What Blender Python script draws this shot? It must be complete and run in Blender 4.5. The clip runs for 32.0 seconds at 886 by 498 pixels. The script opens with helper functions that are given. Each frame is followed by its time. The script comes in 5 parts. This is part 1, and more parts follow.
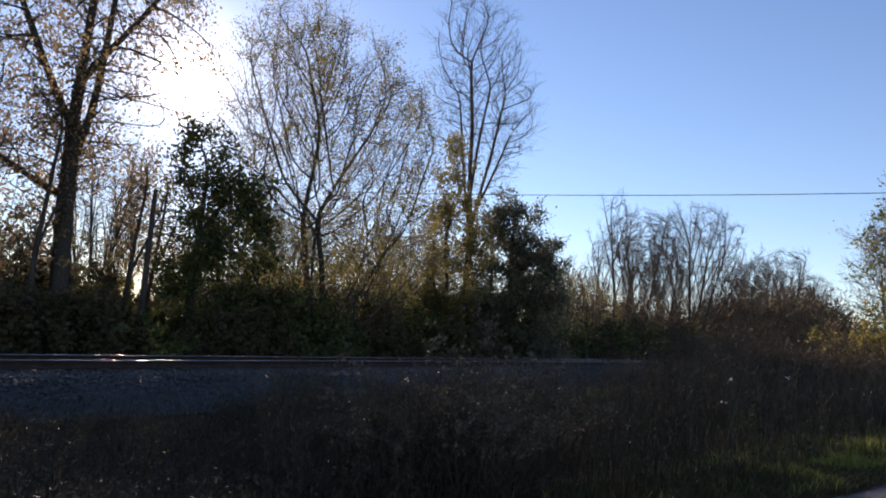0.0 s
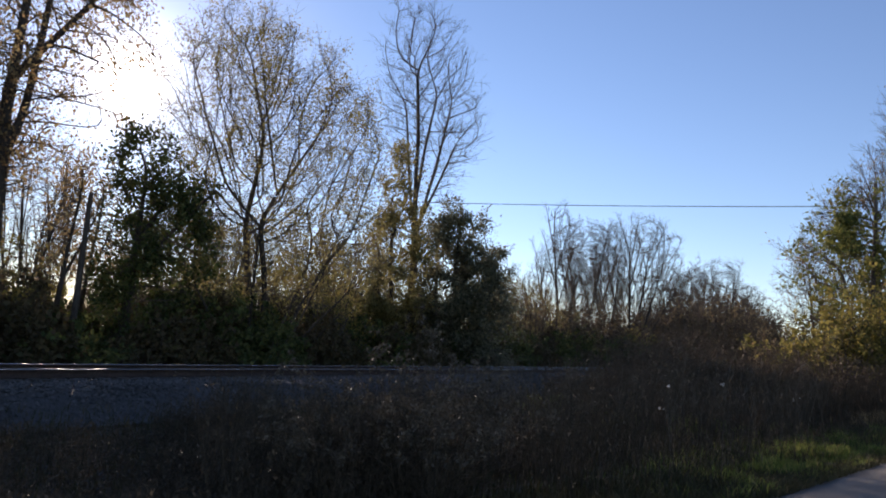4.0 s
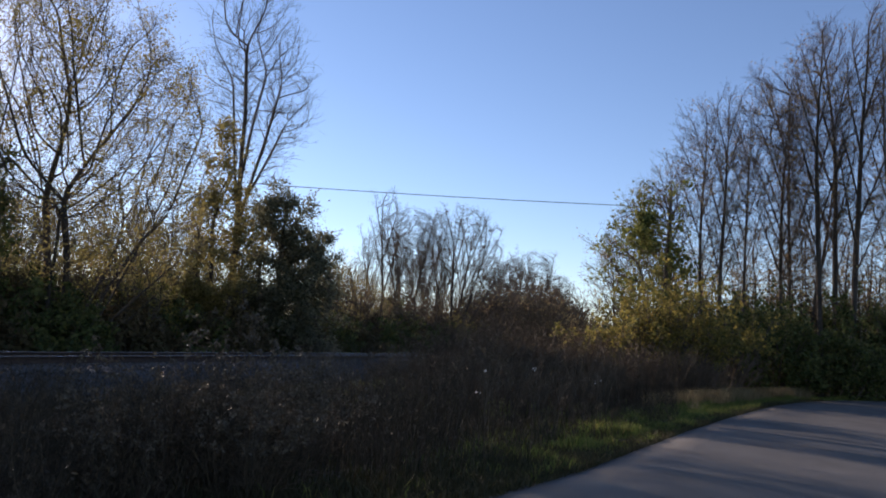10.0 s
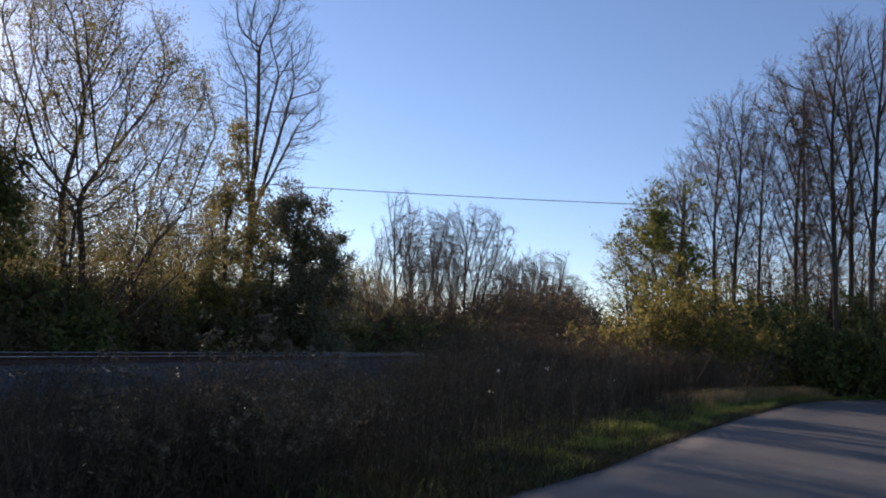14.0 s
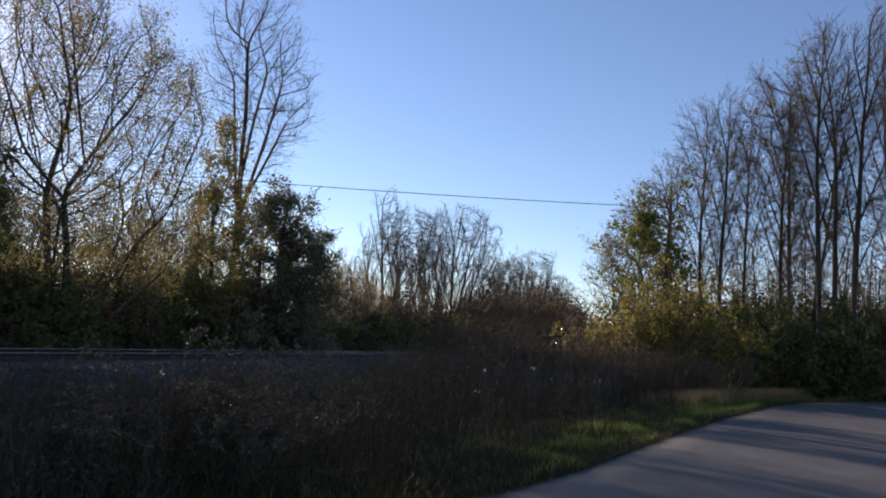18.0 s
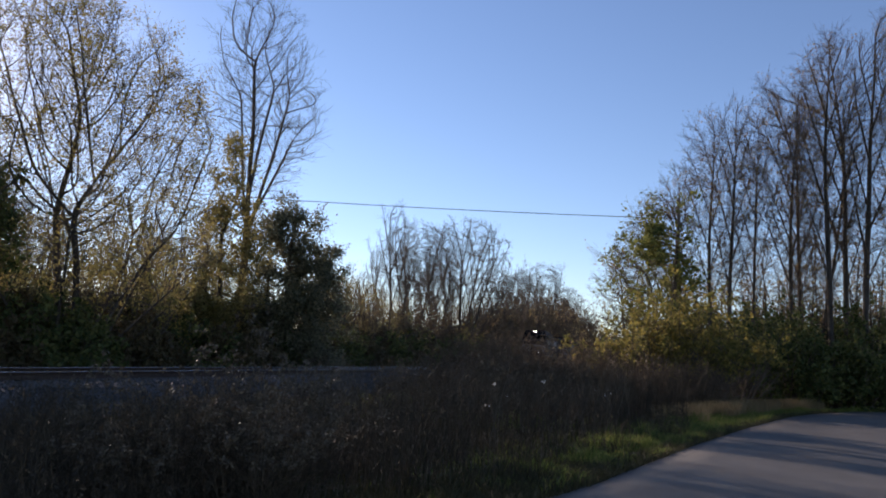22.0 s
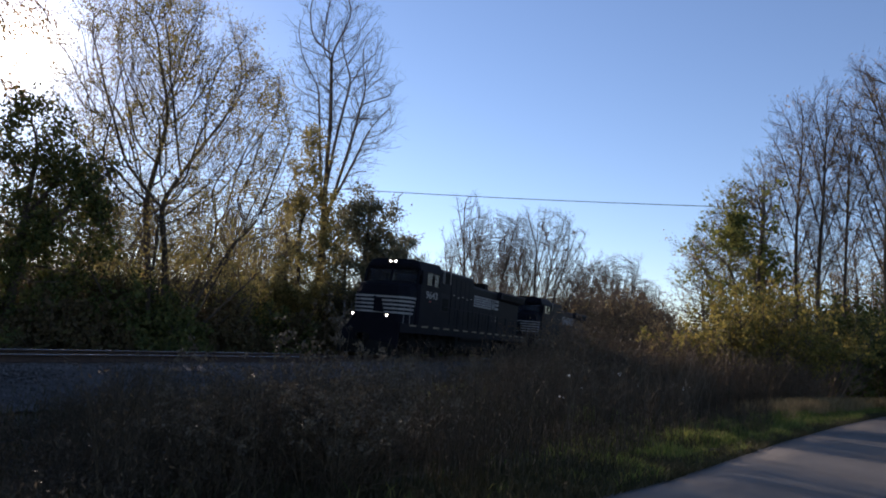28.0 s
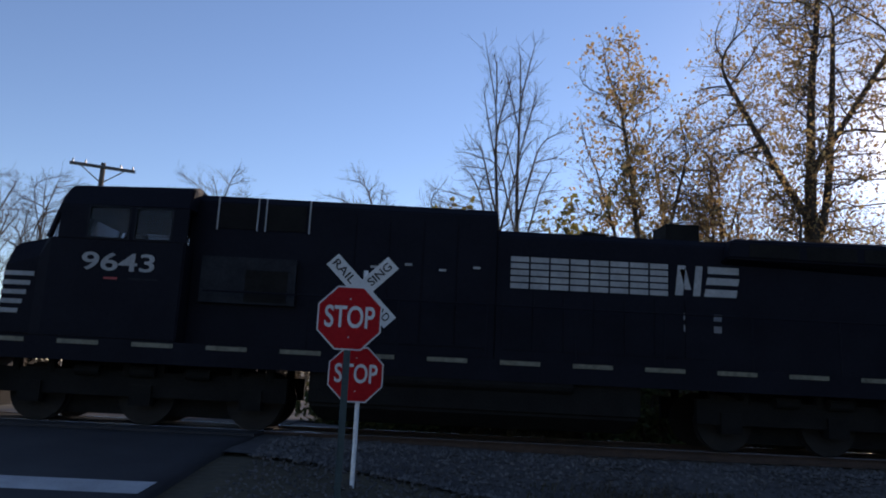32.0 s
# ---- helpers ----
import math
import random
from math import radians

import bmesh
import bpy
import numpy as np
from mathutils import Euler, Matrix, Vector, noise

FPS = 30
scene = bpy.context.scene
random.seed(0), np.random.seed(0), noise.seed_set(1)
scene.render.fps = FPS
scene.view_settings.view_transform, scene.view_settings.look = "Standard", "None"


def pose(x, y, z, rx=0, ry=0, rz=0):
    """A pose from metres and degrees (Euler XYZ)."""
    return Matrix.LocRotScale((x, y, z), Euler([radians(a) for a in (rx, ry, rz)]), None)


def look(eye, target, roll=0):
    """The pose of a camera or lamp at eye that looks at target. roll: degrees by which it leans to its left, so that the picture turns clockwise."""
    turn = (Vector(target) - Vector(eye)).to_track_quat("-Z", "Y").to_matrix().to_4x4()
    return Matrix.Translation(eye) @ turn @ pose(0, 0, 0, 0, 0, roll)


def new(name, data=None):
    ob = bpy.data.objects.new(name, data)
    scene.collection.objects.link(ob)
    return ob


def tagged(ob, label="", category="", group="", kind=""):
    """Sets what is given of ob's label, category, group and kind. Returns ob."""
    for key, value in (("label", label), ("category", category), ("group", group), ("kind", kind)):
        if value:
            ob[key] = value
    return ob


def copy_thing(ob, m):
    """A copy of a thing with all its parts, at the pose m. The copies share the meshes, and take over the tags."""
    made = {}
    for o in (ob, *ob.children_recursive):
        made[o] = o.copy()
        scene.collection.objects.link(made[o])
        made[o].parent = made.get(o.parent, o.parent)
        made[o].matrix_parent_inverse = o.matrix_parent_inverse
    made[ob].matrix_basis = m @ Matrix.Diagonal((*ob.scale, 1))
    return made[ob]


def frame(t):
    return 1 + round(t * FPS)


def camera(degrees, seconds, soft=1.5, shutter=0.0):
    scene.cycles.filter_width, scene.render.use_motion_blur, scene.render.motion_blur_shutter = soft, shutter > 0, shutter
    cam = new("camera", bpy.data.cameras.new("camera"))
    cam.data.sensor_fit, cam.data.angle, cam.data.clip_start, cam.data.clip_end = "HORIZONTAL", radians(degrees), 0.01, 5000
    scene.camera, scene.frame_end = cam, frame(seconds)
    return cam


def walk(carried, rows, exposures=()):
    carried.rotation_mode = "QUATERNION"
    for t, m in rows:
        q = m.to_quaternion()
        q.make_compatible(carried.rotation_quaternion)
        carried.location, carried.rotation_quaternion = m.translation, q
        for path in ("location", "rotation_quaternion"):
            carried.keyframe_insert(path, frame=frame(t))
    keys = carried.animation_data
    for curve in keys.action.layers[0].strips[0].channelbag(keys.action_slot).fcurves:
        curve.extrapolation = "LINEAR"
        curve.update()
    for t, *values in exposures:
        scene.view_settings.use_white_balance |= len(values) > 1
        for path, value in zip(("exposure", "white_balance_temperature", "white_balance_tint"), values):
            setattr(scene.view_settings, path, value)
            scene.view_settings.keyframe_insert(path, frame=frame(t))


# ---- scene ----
cam = camera(62.2, 32.0, soft=1.9)
EYE = 1.13          # above the rail heads, which lie at z = 0
# seconds, yaw, pitch, lean to the right
ROWS = [
    (0, -55.96, 6.20, -3.92), (0.5, -54.99, 7.88, -5.58), (1, -58.23, 6.70, -5.60), (1.5, -61.69, 6.73, -6.49),
    (2, -62.15, 7.58, -5.79), (2.5, -61.74, 7.50, -5.15), (3, -59.85, 7.61, -3.81), (3.5, -62.09, 7.13, -4.05),
    (5.5, -50.10, 6.97, -3.39), (5.6, -53.9, 6.9, -3.7), (6, -61.41, 6.54, -4.85), (6.5, -67.28, 7.04, -5.69), (7, -70.31, 7.67, -5.58),
    (7.5, -71.46, 7.14, -4.94), (8, -71.18, 6.48, -5.23), (8.5, -71.51, 6.27, -4.78), (9, -73.24, 5.70, -5.04),
    (9.5, -71.33, 5.75, -4.69), (10, -73.78, 6.98, -4.17), (10.5, -73.09, 6.42, -2.35), (11, -72.56, 6.54, -3.06),
    (11.5, -73.25, 6.73, -3.20), (12, -73.92, 5.45, -3.49), (12.5, -73.55, 5.96, -4.51), (13, -73.08, 6.07, -4.61),
    (13.5, -72.98, 6.50, -4.81), (14, -72.81, 6.89, -4.04), (14.5, -72.76, 6.60, -4.16), (15, -74.86, 6.62, -3.58),
    (15.5, -74.20, 6.63, -3.92), (17.5, -74.07, 7.00, -3.82), (18, -73.79, 6.90, -4.47), (18.5, -73.87, 7.26, -4.71),
    (19, -73.75, 7.38, -5.14), (19.5, -74.27, 7.39, -5.44), (20, -73.87, 7.46, -5.21), (20.5, -74.23, 7.84, -3.69),
    (21, -73.39, 8.09, -4.51), (21.5, -72.60, 8.09, -3.75), (22, -73.09, 7.95, -3.82), (22.5, -70.53, 8.05, -4.60),
    (23, -70.94, 7.18, -4.26), (23.5, -71.97, 7.07, -4.73), (24, -74.30, 5.94, -3.61), (24.5, -74.23, 7.36, -2.93),
    (26.5, -75.57, 6.42, -3.88), (27, -74.97, 7.54, -3.90), (27.5, -71.43, 6.99, -3.74), (28, -67.35, 6.74, -4.71),
    (28.5, -64.10, 6.75, -4.67), (29, -58.79, 7.24, -5.17), (29.5, -54.20, 7.55, -5.64), (29.6, -52.62, 7.13, -5.73),
    (30, -48.10, 6.09, -6.12), (30.5, -45.67, 3.78, -5.71), (30.8, -43.76, 5.51, -3.47), (31, -40.44, 7.32, -1.68),
    (31.3, -31.63, 10.38, -0.92), (31.6, -19.22, 10.95, -2.13), (32, -1.16, 10.01, -2.81),
]
walk(cam, [(t, pose(0, 0, EYE, 0, 0, yaw) @ pose(0, 0, 0, 90 + pitch) @ pose(0, 0, 0, 0, 0, -lean)) for t, yaw, pitch, lean in ROWS],
     [(0.0, 0.0, 6600, 24), (32.0, 0.0, 6600, 24)])

# ---- light ----
SUN_AZ, SUN_EL = 35.6, 16.8     # from +y towards +x, degrees
sun_way = Vector((math.sin(radians(SUN_AZ)) * math.cos(radians(SUN_EL)), math.cos(radians(SUN_AZ)) * math.cos(radians(SUN_EL)), math.sin(radians(SUN_EL))))
scene.view_settings.exposure = 0.0
world = bpy.data.worlds.new("sky")
scene.world = world
world.use_nodes = True
wn, wl = world.node_tree.nodes, world.node_tree.links
wn.clear()
sky = wn.new("ShaderNodeTexSky")
sky.sky_type, sky.sun_disc = "NISHITA", False
sky.sun_elevation, sky.sun_rotation = radians(SUN_EL), radians(SUN_AZ)
sky.altitude, sky.air_density, sky.dust_density, sky.ozone_density = 200, 1.0, 0.06, 3.2
back = wn.new("ShaderNodeBackground")
back.inputs["Strength"].default_value = 0.168
out = wn.new("ShaderNodeOutputWorld")
# the bright aureole close round the sun
place = wn.new("ShaderNodeTexCoord")
near = wn.new("ShaderNodeVectorMath")
near.operation = "DOT_PRODUCT"
near.inputs[1].default_value = sun_way
wl.new(place.outputs["Generated"], near.inputs[0])
rings = []
for sharp, strength in ((2600.0, 60.0), (420.0, 7.0), (55.0, 1.6)):
    low = wn.new("ShaderNodeMath")
    low.operation = "MAXIMUM"
    low.inputs[1].default_value = 0.0
    wl.new(near.outputs["Value"], low.inputs[0])
    power = wn.new("ShaderNodeMath")
    power.operation = "POWER"
    power.inputs[1].default_value = sharp
    wl.new(low.outputs[0], power.inputs[0])
    tint = wn.new("ShaderNodeVectorMath")
    tint.operation = "SCALE"
    tint.inputs[0].default_value = (strength, strength * 0.93, strength * 0.78)
    wl.new(power.outputs[0], tint.inputs["Scale"])
    rings.append(tint)
light = sky.outputs[0]
for ring in rings:
    total = wn.new("ShaderNodeVectorMath")
    total.operation = "ADD"
    wl.new(light, total.inputs[0])
    wl.new(ring.outputs[0], total.inputs[1])
    light = total.outputs[0]
wl.new(light, back.inputs["Color"])
wl.new(back.outputs[0], out.inputs["Surface"])
lamp = bpy.data.lights.new("sun", "SUN")
lamp.energy, lamp.angle, lamp.color = 6.0, radians(0.6), (1.0, 0.86, 0.67)
sun = new("sun", lamp)
sun.matrix_world = look(sun_way * 100, (0, 0, 0))

# ---- materials ----


def shader(name):
    m = bpy.data.materials.new(name)
    m.use_nodes = True
    n, l = m.node_tree.nodes, m.node_tree.links
    return m, n, l, n["Principled BSDF"]


def surface(name, dark, light, scale=6.0, rough=0.8, metal=0.0, bump=0.2, fine=8.0, spec=0.3, island=0.0, stretch=(1, 1, 1)):
    """A two-scale mottled surface; island: how far each loose piece varies."""
    m, n, l, b = shader(name)
    co = n.new("ShaderNodeTexCoord")
    mp = n.new("ShaderNodeMapping")
    mp.inputs["Scale"].default_value = stretch
    l.new(co.outputs["Object"], mp.inputs["Vector"])
    big = n.new("ShaderNodeTexNoise")
    big.inputs["Scale"].default_value, big.inputs["Detail"].default_value = scale, 5
    small = n.new("ShaderNodeTexNoise")
    small.inputs["Scale"].default_value, small.inputs["Detail"].default_value = scale * fine, 4
    l.new(mp.outputs[0], big.inputs["Vector"])
    l.new(mp.outputs[0], small.inputs["Vector"])
    mix = n.new("ShaderNodeMath")
    mix.operation = "MULTIPLY_ADD"
    mix.inputs[1].default_value, mix.inputs[2].default_value = 0.45, 0.0
    l.new(small.outputs["Fac"], mix.inputs[0])
    add = n.new("ShaderNodeMath")
    add.operation = "MULTIPLY_ADD"
    add.inputs[1].default_value = 0.55
    l.new(big.outputs["Fac"], add.inputs[0])
    l.new(mix.outputs[0], add.inputs[2])
    last = add
    if island:
        geo = n.new("ShaderNodeNewGeometry")
        shift = n.new("ShaderNodeMath")
        shift.operation = "MULTIPLY_ADD"
        shift.inputs[1].default_value = island
        l.new(geo.outputs["Random Per Island"], shift.inputs[0])
        l.new(add.outputs[0], shift.inputs[2])
        sub = n.new("ShaderNodeMath")
        sub.operation = "SUBTRACT"
        sub.inputs[1].default_value = island / 2
        l.new(shift.outputs[0], sub.inputs[0])
        last = sub
    ramp = n.new("ShaderNodeValToRGB")
    ramp.color_ramp.elements[0].position, ramp.color_ramp.elements[1].position = 0.3, 0.7
    ramp.color_ramp.elements[0].color, ramp.color_ramp.elements[1].color = (*dark, 1), (*light, 1)
    l.new(last.outputs[0], ramp.inputs["Fac"])
    l.new(ramp.outputs[0], b.inputs["Base Color"])
    b.inputs["Roughness"].default_value, b.inputs["Metallic"].default_value = rough, metal
    b.inputs["Specular IOR Level"].default_value = spec
    if bump:
        bp = n.new("ShaderNodeBump")
        bp.inputs["Strength"].default_value, bp.inputs["Distance"].default_value = bump, 0.03
        l.new(small.outputs["Fac"], bp.inputs["Height"])
        l.new(bp.outputs[0], b.inputs["Normal"])
    return m


def foliage(name, colours, thin=0.5, rough=0.6):
    """Leaves: each one takes its own colour, and light shines through them."""
    m, n, l, b = shader(name)
    geo = n.new("ShaderNodeNewGeometry")
    ramp = n.new("ShaderNodeValToRGB")
    el = ramp.color_ramp.elements
    while len(el) < len(colours):
        el.new(0.5)
    for i, c in enumerate(colours):
        el[i].position, el[i].color = i / (len(colours) - 1), (*c, 1)
    l.new(geo.outputs["Random Per Island"], ramp.inputs["Fac"])
    l.new(ramp.outputs[0], b.inputs["Base Color"])
    b.inputs["Roughness"].default_value = rough
    b.inputs["Specular IOR Level"].default_value = 0.12
    tr = n.new("ShaderNodeBsdfTranslucent")
    l.new(ramp.outputs[0], tr.inputs["Color"])
    mx = n.new("ShaderNodeMixShader")
    mx.inputs[0].default_value = thin
    l.new(b.outputs[0], mx.inputs[1])
    l.new(tr.outputs[0], mx.inputs[2])
    l.new(mx.outputs[0], n["Material Output"].inputs["Surface"])
    return m


def glow(name, colour, strength):
    m, n, l, b = shader(name)
    b.inputs["Base Color"].default_value = (*colour, 1)
    b.inputs["Emission Color"].default_value = (*colour, 1)
    b.inputs["Emission Strength"].default_value = strength
    return m


BARK = surface("bark", (0.032, 0.026, 0.021), (0.10, 0.082, 0.065), 3, 0.9, bump=0.6, stretch=(1, 1, 0.25))
TWIG = surface("twig_bark", (0.055, 0.043, 0.033), (0.145, 0.115, 0.088), 2, 0.85, bump=0)
LEAF_MAPLE = foliage("yellow_olive_leaves", [(0.16, 0.13, 0.05), (0.30, 0.26, 0.09), (0.42, 0.36, 0.13), (0.24, 0.16, 0.08)], 0.6)
LEAF_DULL = foliage("dull_olive_leaves", [(0.13, 0.115, 0.05), (0.26, 0.23, 0.088), (0.37, 0.32, 0.125), (0.21, 0.16, 0.08)], 0.62)
LEAF_RUST = foliage("rusty_leaves", [(0.21, 0.135, 0.068), (0.35, 0.235, 0.118), (0.40, 0.325, 0.155), (0.20, 0.145, 0.078)], 0.68)
LEAF_YELLOW = foliage("yellow_green_leaves", [(0.09, 0.095, 0.032), (0.19, 0.178, 0.052), (0.32, 0.262, 0.072), (0.13, 0.128, 0.042), (0.39, 0.295, 0.08)], 0.58)
LEAF_OLIVE = foliage("olive_green_leaves", [(0.07, 0.09, 0.03), (0.15, 0.17, 0.05), (0.26, 0.25, 0.07), (0.09, 0.10, 0.035)], 0.5)
LEAF_GREEN = foliage("green_leaves", [(0.038, 0.055, 0.02), (0.075, 0.098, 0.032), (0.14, 0.145, 0.048), (0.06, 0.066, 0.024)], 0.3)
LEAF_CEDAR = foliage("cedar_needles", [(0.09, 0.09, 0.058), (0.16, 0.16, 0.10), (0.25, 0.24, 0.15)], 0.5)
LEAF_BROWN = foliage("brown_thicket_leaves", [(0.05, 0.043, 0.023), (0.10, 0.07, 0.036), (0.072, 0.068, 0.03), (0.125, 0.09, 0.048)], 0.25)
DRY_WEED = foliage("dry_weed_stalks", [(0.045, 0.036, 0.026), (0.075, 0.058, 0.040), (0.13, 0.098, 0.064), (0.040, 0.032, 0.023)], 0.25)
PALE_WEED = foliage("pale_dead_stalks", [(0.09, 0.075, 0.055), (0.14, 0.115, 0.082), (0.07, 0.058, 0.042), (0.18, 0.15, 0.105)], 0.2)
ROUGH_GRASS = foliage("half_dry_grass", [(0.03, 0.034, 0.016), (0.05, 0.05, 0.022), (0.09, 0.076, 0.042), (0.042, 0.042, 0.02)], 0.25)
THICKET_TWIG = surface("brown_thicket_bark", (0.05, 0.034, 0.022), (0.17, 0.115, 0.075), 2, 0.85, bump=0)
LEAF_THICKET = foliage("shrivelled_brown_leaves", [(0.055, 0.043, 0.029), (0.11, 0.084, 0.056), (0.155, 0.118, 0.076), (0.08, 0.07, 0.043)], 0.35)
TAN_GRASS = foliage("tan_dry_grass", [(0.15, 0.11, 0.06), (0.26, 0.19, 0.10), (0.34, 0.25, 0.13), (0.12, 0.10, 0.05)], 0.4)
LEAF_WEED = foliage("leafy_weed_green", [(0.08, 0.10, 0.035), (0.16, 0.18, 0.06), (0.24, 0.25, 0.09), (0.12, 0.12, 0.05)], 0.55)
SEED_FLUFF = foliage("seed_fluff", [(0.5, 0.46, 0.4), (0.7, 0.66, 0.6)], 0.4)
GRASS_BLADE = foliage("grass_blades", [(0.05, 0.08, 0.021), (0.105, 0.148, 0.036), (0.195, 0.23, 0.06), (0.23, 0.19, 0.075)], 0.58)
SOIL = surface("soil_and_litter", (0.036, 0.031, 0.022), (0.10, 0.082, 0.05), 0.6, 0.95, bump=0.8, fine=14)
ASPHALT = surface("worn_asphalt", (0.058, 0.055, 0.051), (0.128, 0.119, 0.108), 0.9, 0.75, bump=0.35, fine=60, spec=0.35)
ROAD_PAINT = surface("worn_white_road_paint", (0.22, 0.225, 0.23), (0.42, 0.42, 0.42), 2, 0.7, bump=0.2, fine=20)
BALLAST = surface("grey_ballast", (0.034, 0.032, 0.032), (0.09, 0.085, 0.083), 7, 0.9, bump=1.0, fine=5)
# second asphalt for the crossing, its colour darkened for the train's shade
SHADED_ASPHALT = surface("shaded_asphalt", (0.017, 0.0175, 0.021), (0.037, 0.037, 0.040), 0.9, 0.9, bump=0.35, fine=60, spec=0.25)
STONE = surface("ballast_stone", (0.038, 0.036, 0.036), (0.105, 0.099, 0.096), 4, 0.85, bump=0.3, island=0.5)
TIE_WOOD = surface("creosoted_tie_wood", (0.03, 0.022, 0.016), (0.10, 0.08, 0.065), 3, 0.9, bump=0.6, stretch=(4, 0.5, 4))
RAIL_SIDE = surface("rusty_rail_steel", (0.03, 0.02, 0.016), (0.085, 0.052, 0.038), 5, 0.8, 0.2, bump=0.3)
RAIL_TOP = surface("polished_rail_head", (0.30, 0.29, 0.285), (0.42, 0.41, 0.40), 4, 0.2, 1.0, bump=0.0, spec=0.5)

# ---- building helpers ----
rng = np.random.default_rng(11)


def fast_mesh(name, verts, faces, smooth=True):
    """A mesh from an array of corners and an array of faces of one size."""
    verts, faces = np.asarray(verts, dtype=np.float32), np.asarray(faces, dtype=np.int32)
    me = bpy.data.meshes.new(name)
    n, k = faces.shape
    me.vertices.add(len(verts))
    me.vertices.foreach_set("co", verts.ravel())
    me.loops.add(n * k)
    me.loops.foreach_set("vertex_index", faces.ravel())
    me.polygons.add(n)
    me.polygons.foreach_set("loop_start", np.arange(n, dtype=np.int32) * k)
    me.update(calc_edges=True)
    me.polygons.foreach_set("use_smooth", np.full(n, smooth))
    return me


def put(name, me, material, parent=None, label=""):
    """Links a finished mesh as a thing or, with a parent, as its part."""
    if material:
        me.materials.clear()
        me.materials.append(material)
    ob = new(name, me)
    ob.parent = parent
    return tagged(ob, label)


def part(name, bm, material, parent=None, label="", bevel=0.0, smooth=False):
    if bevel:
        bmesh.ops.bevel(bm, geom=[e for e in bm.edges if len(e.link_faces) == 2 and e.calc_face_angle(0) > 0.5], offset=bevel, segments=2, affect="EDGES", clamp_overlap=True)
    bmesh.ops.recalc_face_normals(bm, faces=bm.faces)
    me = bpy.data.meshes.new(name)
    bm.to_mesh(me)
    bm.free()
    if smooth:
        me.polygons.foreach_set("use_smooth", np.full(len(me.polygons), True))
    return put(name, me, material, parent, label)


def empty(name, m, label="", category="", group="", kind=""):
    ob = new(name)
    ob.matrix_world = m
    return tagged(ob, label, category, group, kind)


def box(x0, x1, y0, y1, z0, z1, bm=None):
    bm = bm or bmesh.new()
    vs = [bm.verts.new(p) for p in ((x0, y0, z0), (x1, y0, z0), (x1, y1, z0), (x0, y1, z0), (x0, y0, z1), (x1, y0, z1), (x1, y1, z1), (x0, y1, z1))]
    for f in ((0, 3, 2, 1), (4, 5, 6, 7), (0, 1, 5, 4), (1, 2, 6, 5), (2, 3, 7, 6), (3, 0, 4, 7)):
        bm.faces.new([vs[i] for i in f])
    return bm


def hull(points):
    bm = bmesh.new()
    for p in points:
        bm.verts.new(p)
    bmesh.ops.convex_hull(bm, input=bm.verts)
    bmesh.ops.dissolve_limit(bm, angle_limit=0.02, verts=bm.verts, edges=bm.edges)
    return bm


def rod(a, b, r, sides=8, bm=None, r2=None):
    bm = bm or bmesh.new()
    a, b = Vector(a), Vector(b)
    m = Matrix.Translation((a + b) / 2) @ (b - a).to_track_quat("Z", "Y").to_matrix().to_4x4()
    bmesh.ops.create_cone(bm, cap_ends=True, segments=sides, radius1=r, radius2=r if r2 is None else r2, depth=(b - a).length, matrix=m)
    return bm


def beam_tube(x0, x1, y, z, r_in, r_out, sides=14):
    """A short open tube along x."""
    bm = bmesh.new()
    rings = []
    for x, r in ((x0, r_in), (x0, r_out), (x1, r_out), (x1, r_in)):
        rings.append([bm.verts.new((x, y + r * math.cos(2 * math.pi * k / sides), z + r * math.sin(2 * math.pi * k / sides))) for k in range(sides)])
    for a, b in zip(rings, rings[1:] + rings[:1]):
        for k in range(sides):
            bm.faces.new((a[k], a[(k + 1) % sides], b[(k + 1) % sides], b[k]))
    return bm


def lettering(body, size, depth=0.003):
    """The outline letters of the built-in font as a mesh, standing upright and facing -y, centred."""
    cu = bpy.data.curves.new("letters", "FONT")
    cu.body, cu.size, cu.extrude, cu.align_x, cu.align_y, cu.offset = body, size, depth, "CENTER", "CENTER", size * 0.014
    ob = new("letters", cu)
    bpy.context.view_layer.update()
    me = bpy.data.meshes.new_from_object(ob.evaluated_get(bpy.context.evaluated_depsgraph_get()))
    bpy.data.objects.remove(ob)
    me.transform(pose(0, 0, 0, 90))
    return me


# ---- plants ----


def unit(v):
    return v / np.maximum(np.linalg.norm(v, axis=-1, keepdims=True), 1e-9)


def grow(p, d, length, segs, wander, up):
    """Wandering lines from points p along d."""
    pts, step = [p], (length / segs)[:, None]
    for k in range(segs):
        d = unit(d + wander * rng.normal(size=d.shape) + np.array([0, 0, up]))
        p = p + d * step
        pts.append(p)
    return np.stack(pts, 1)


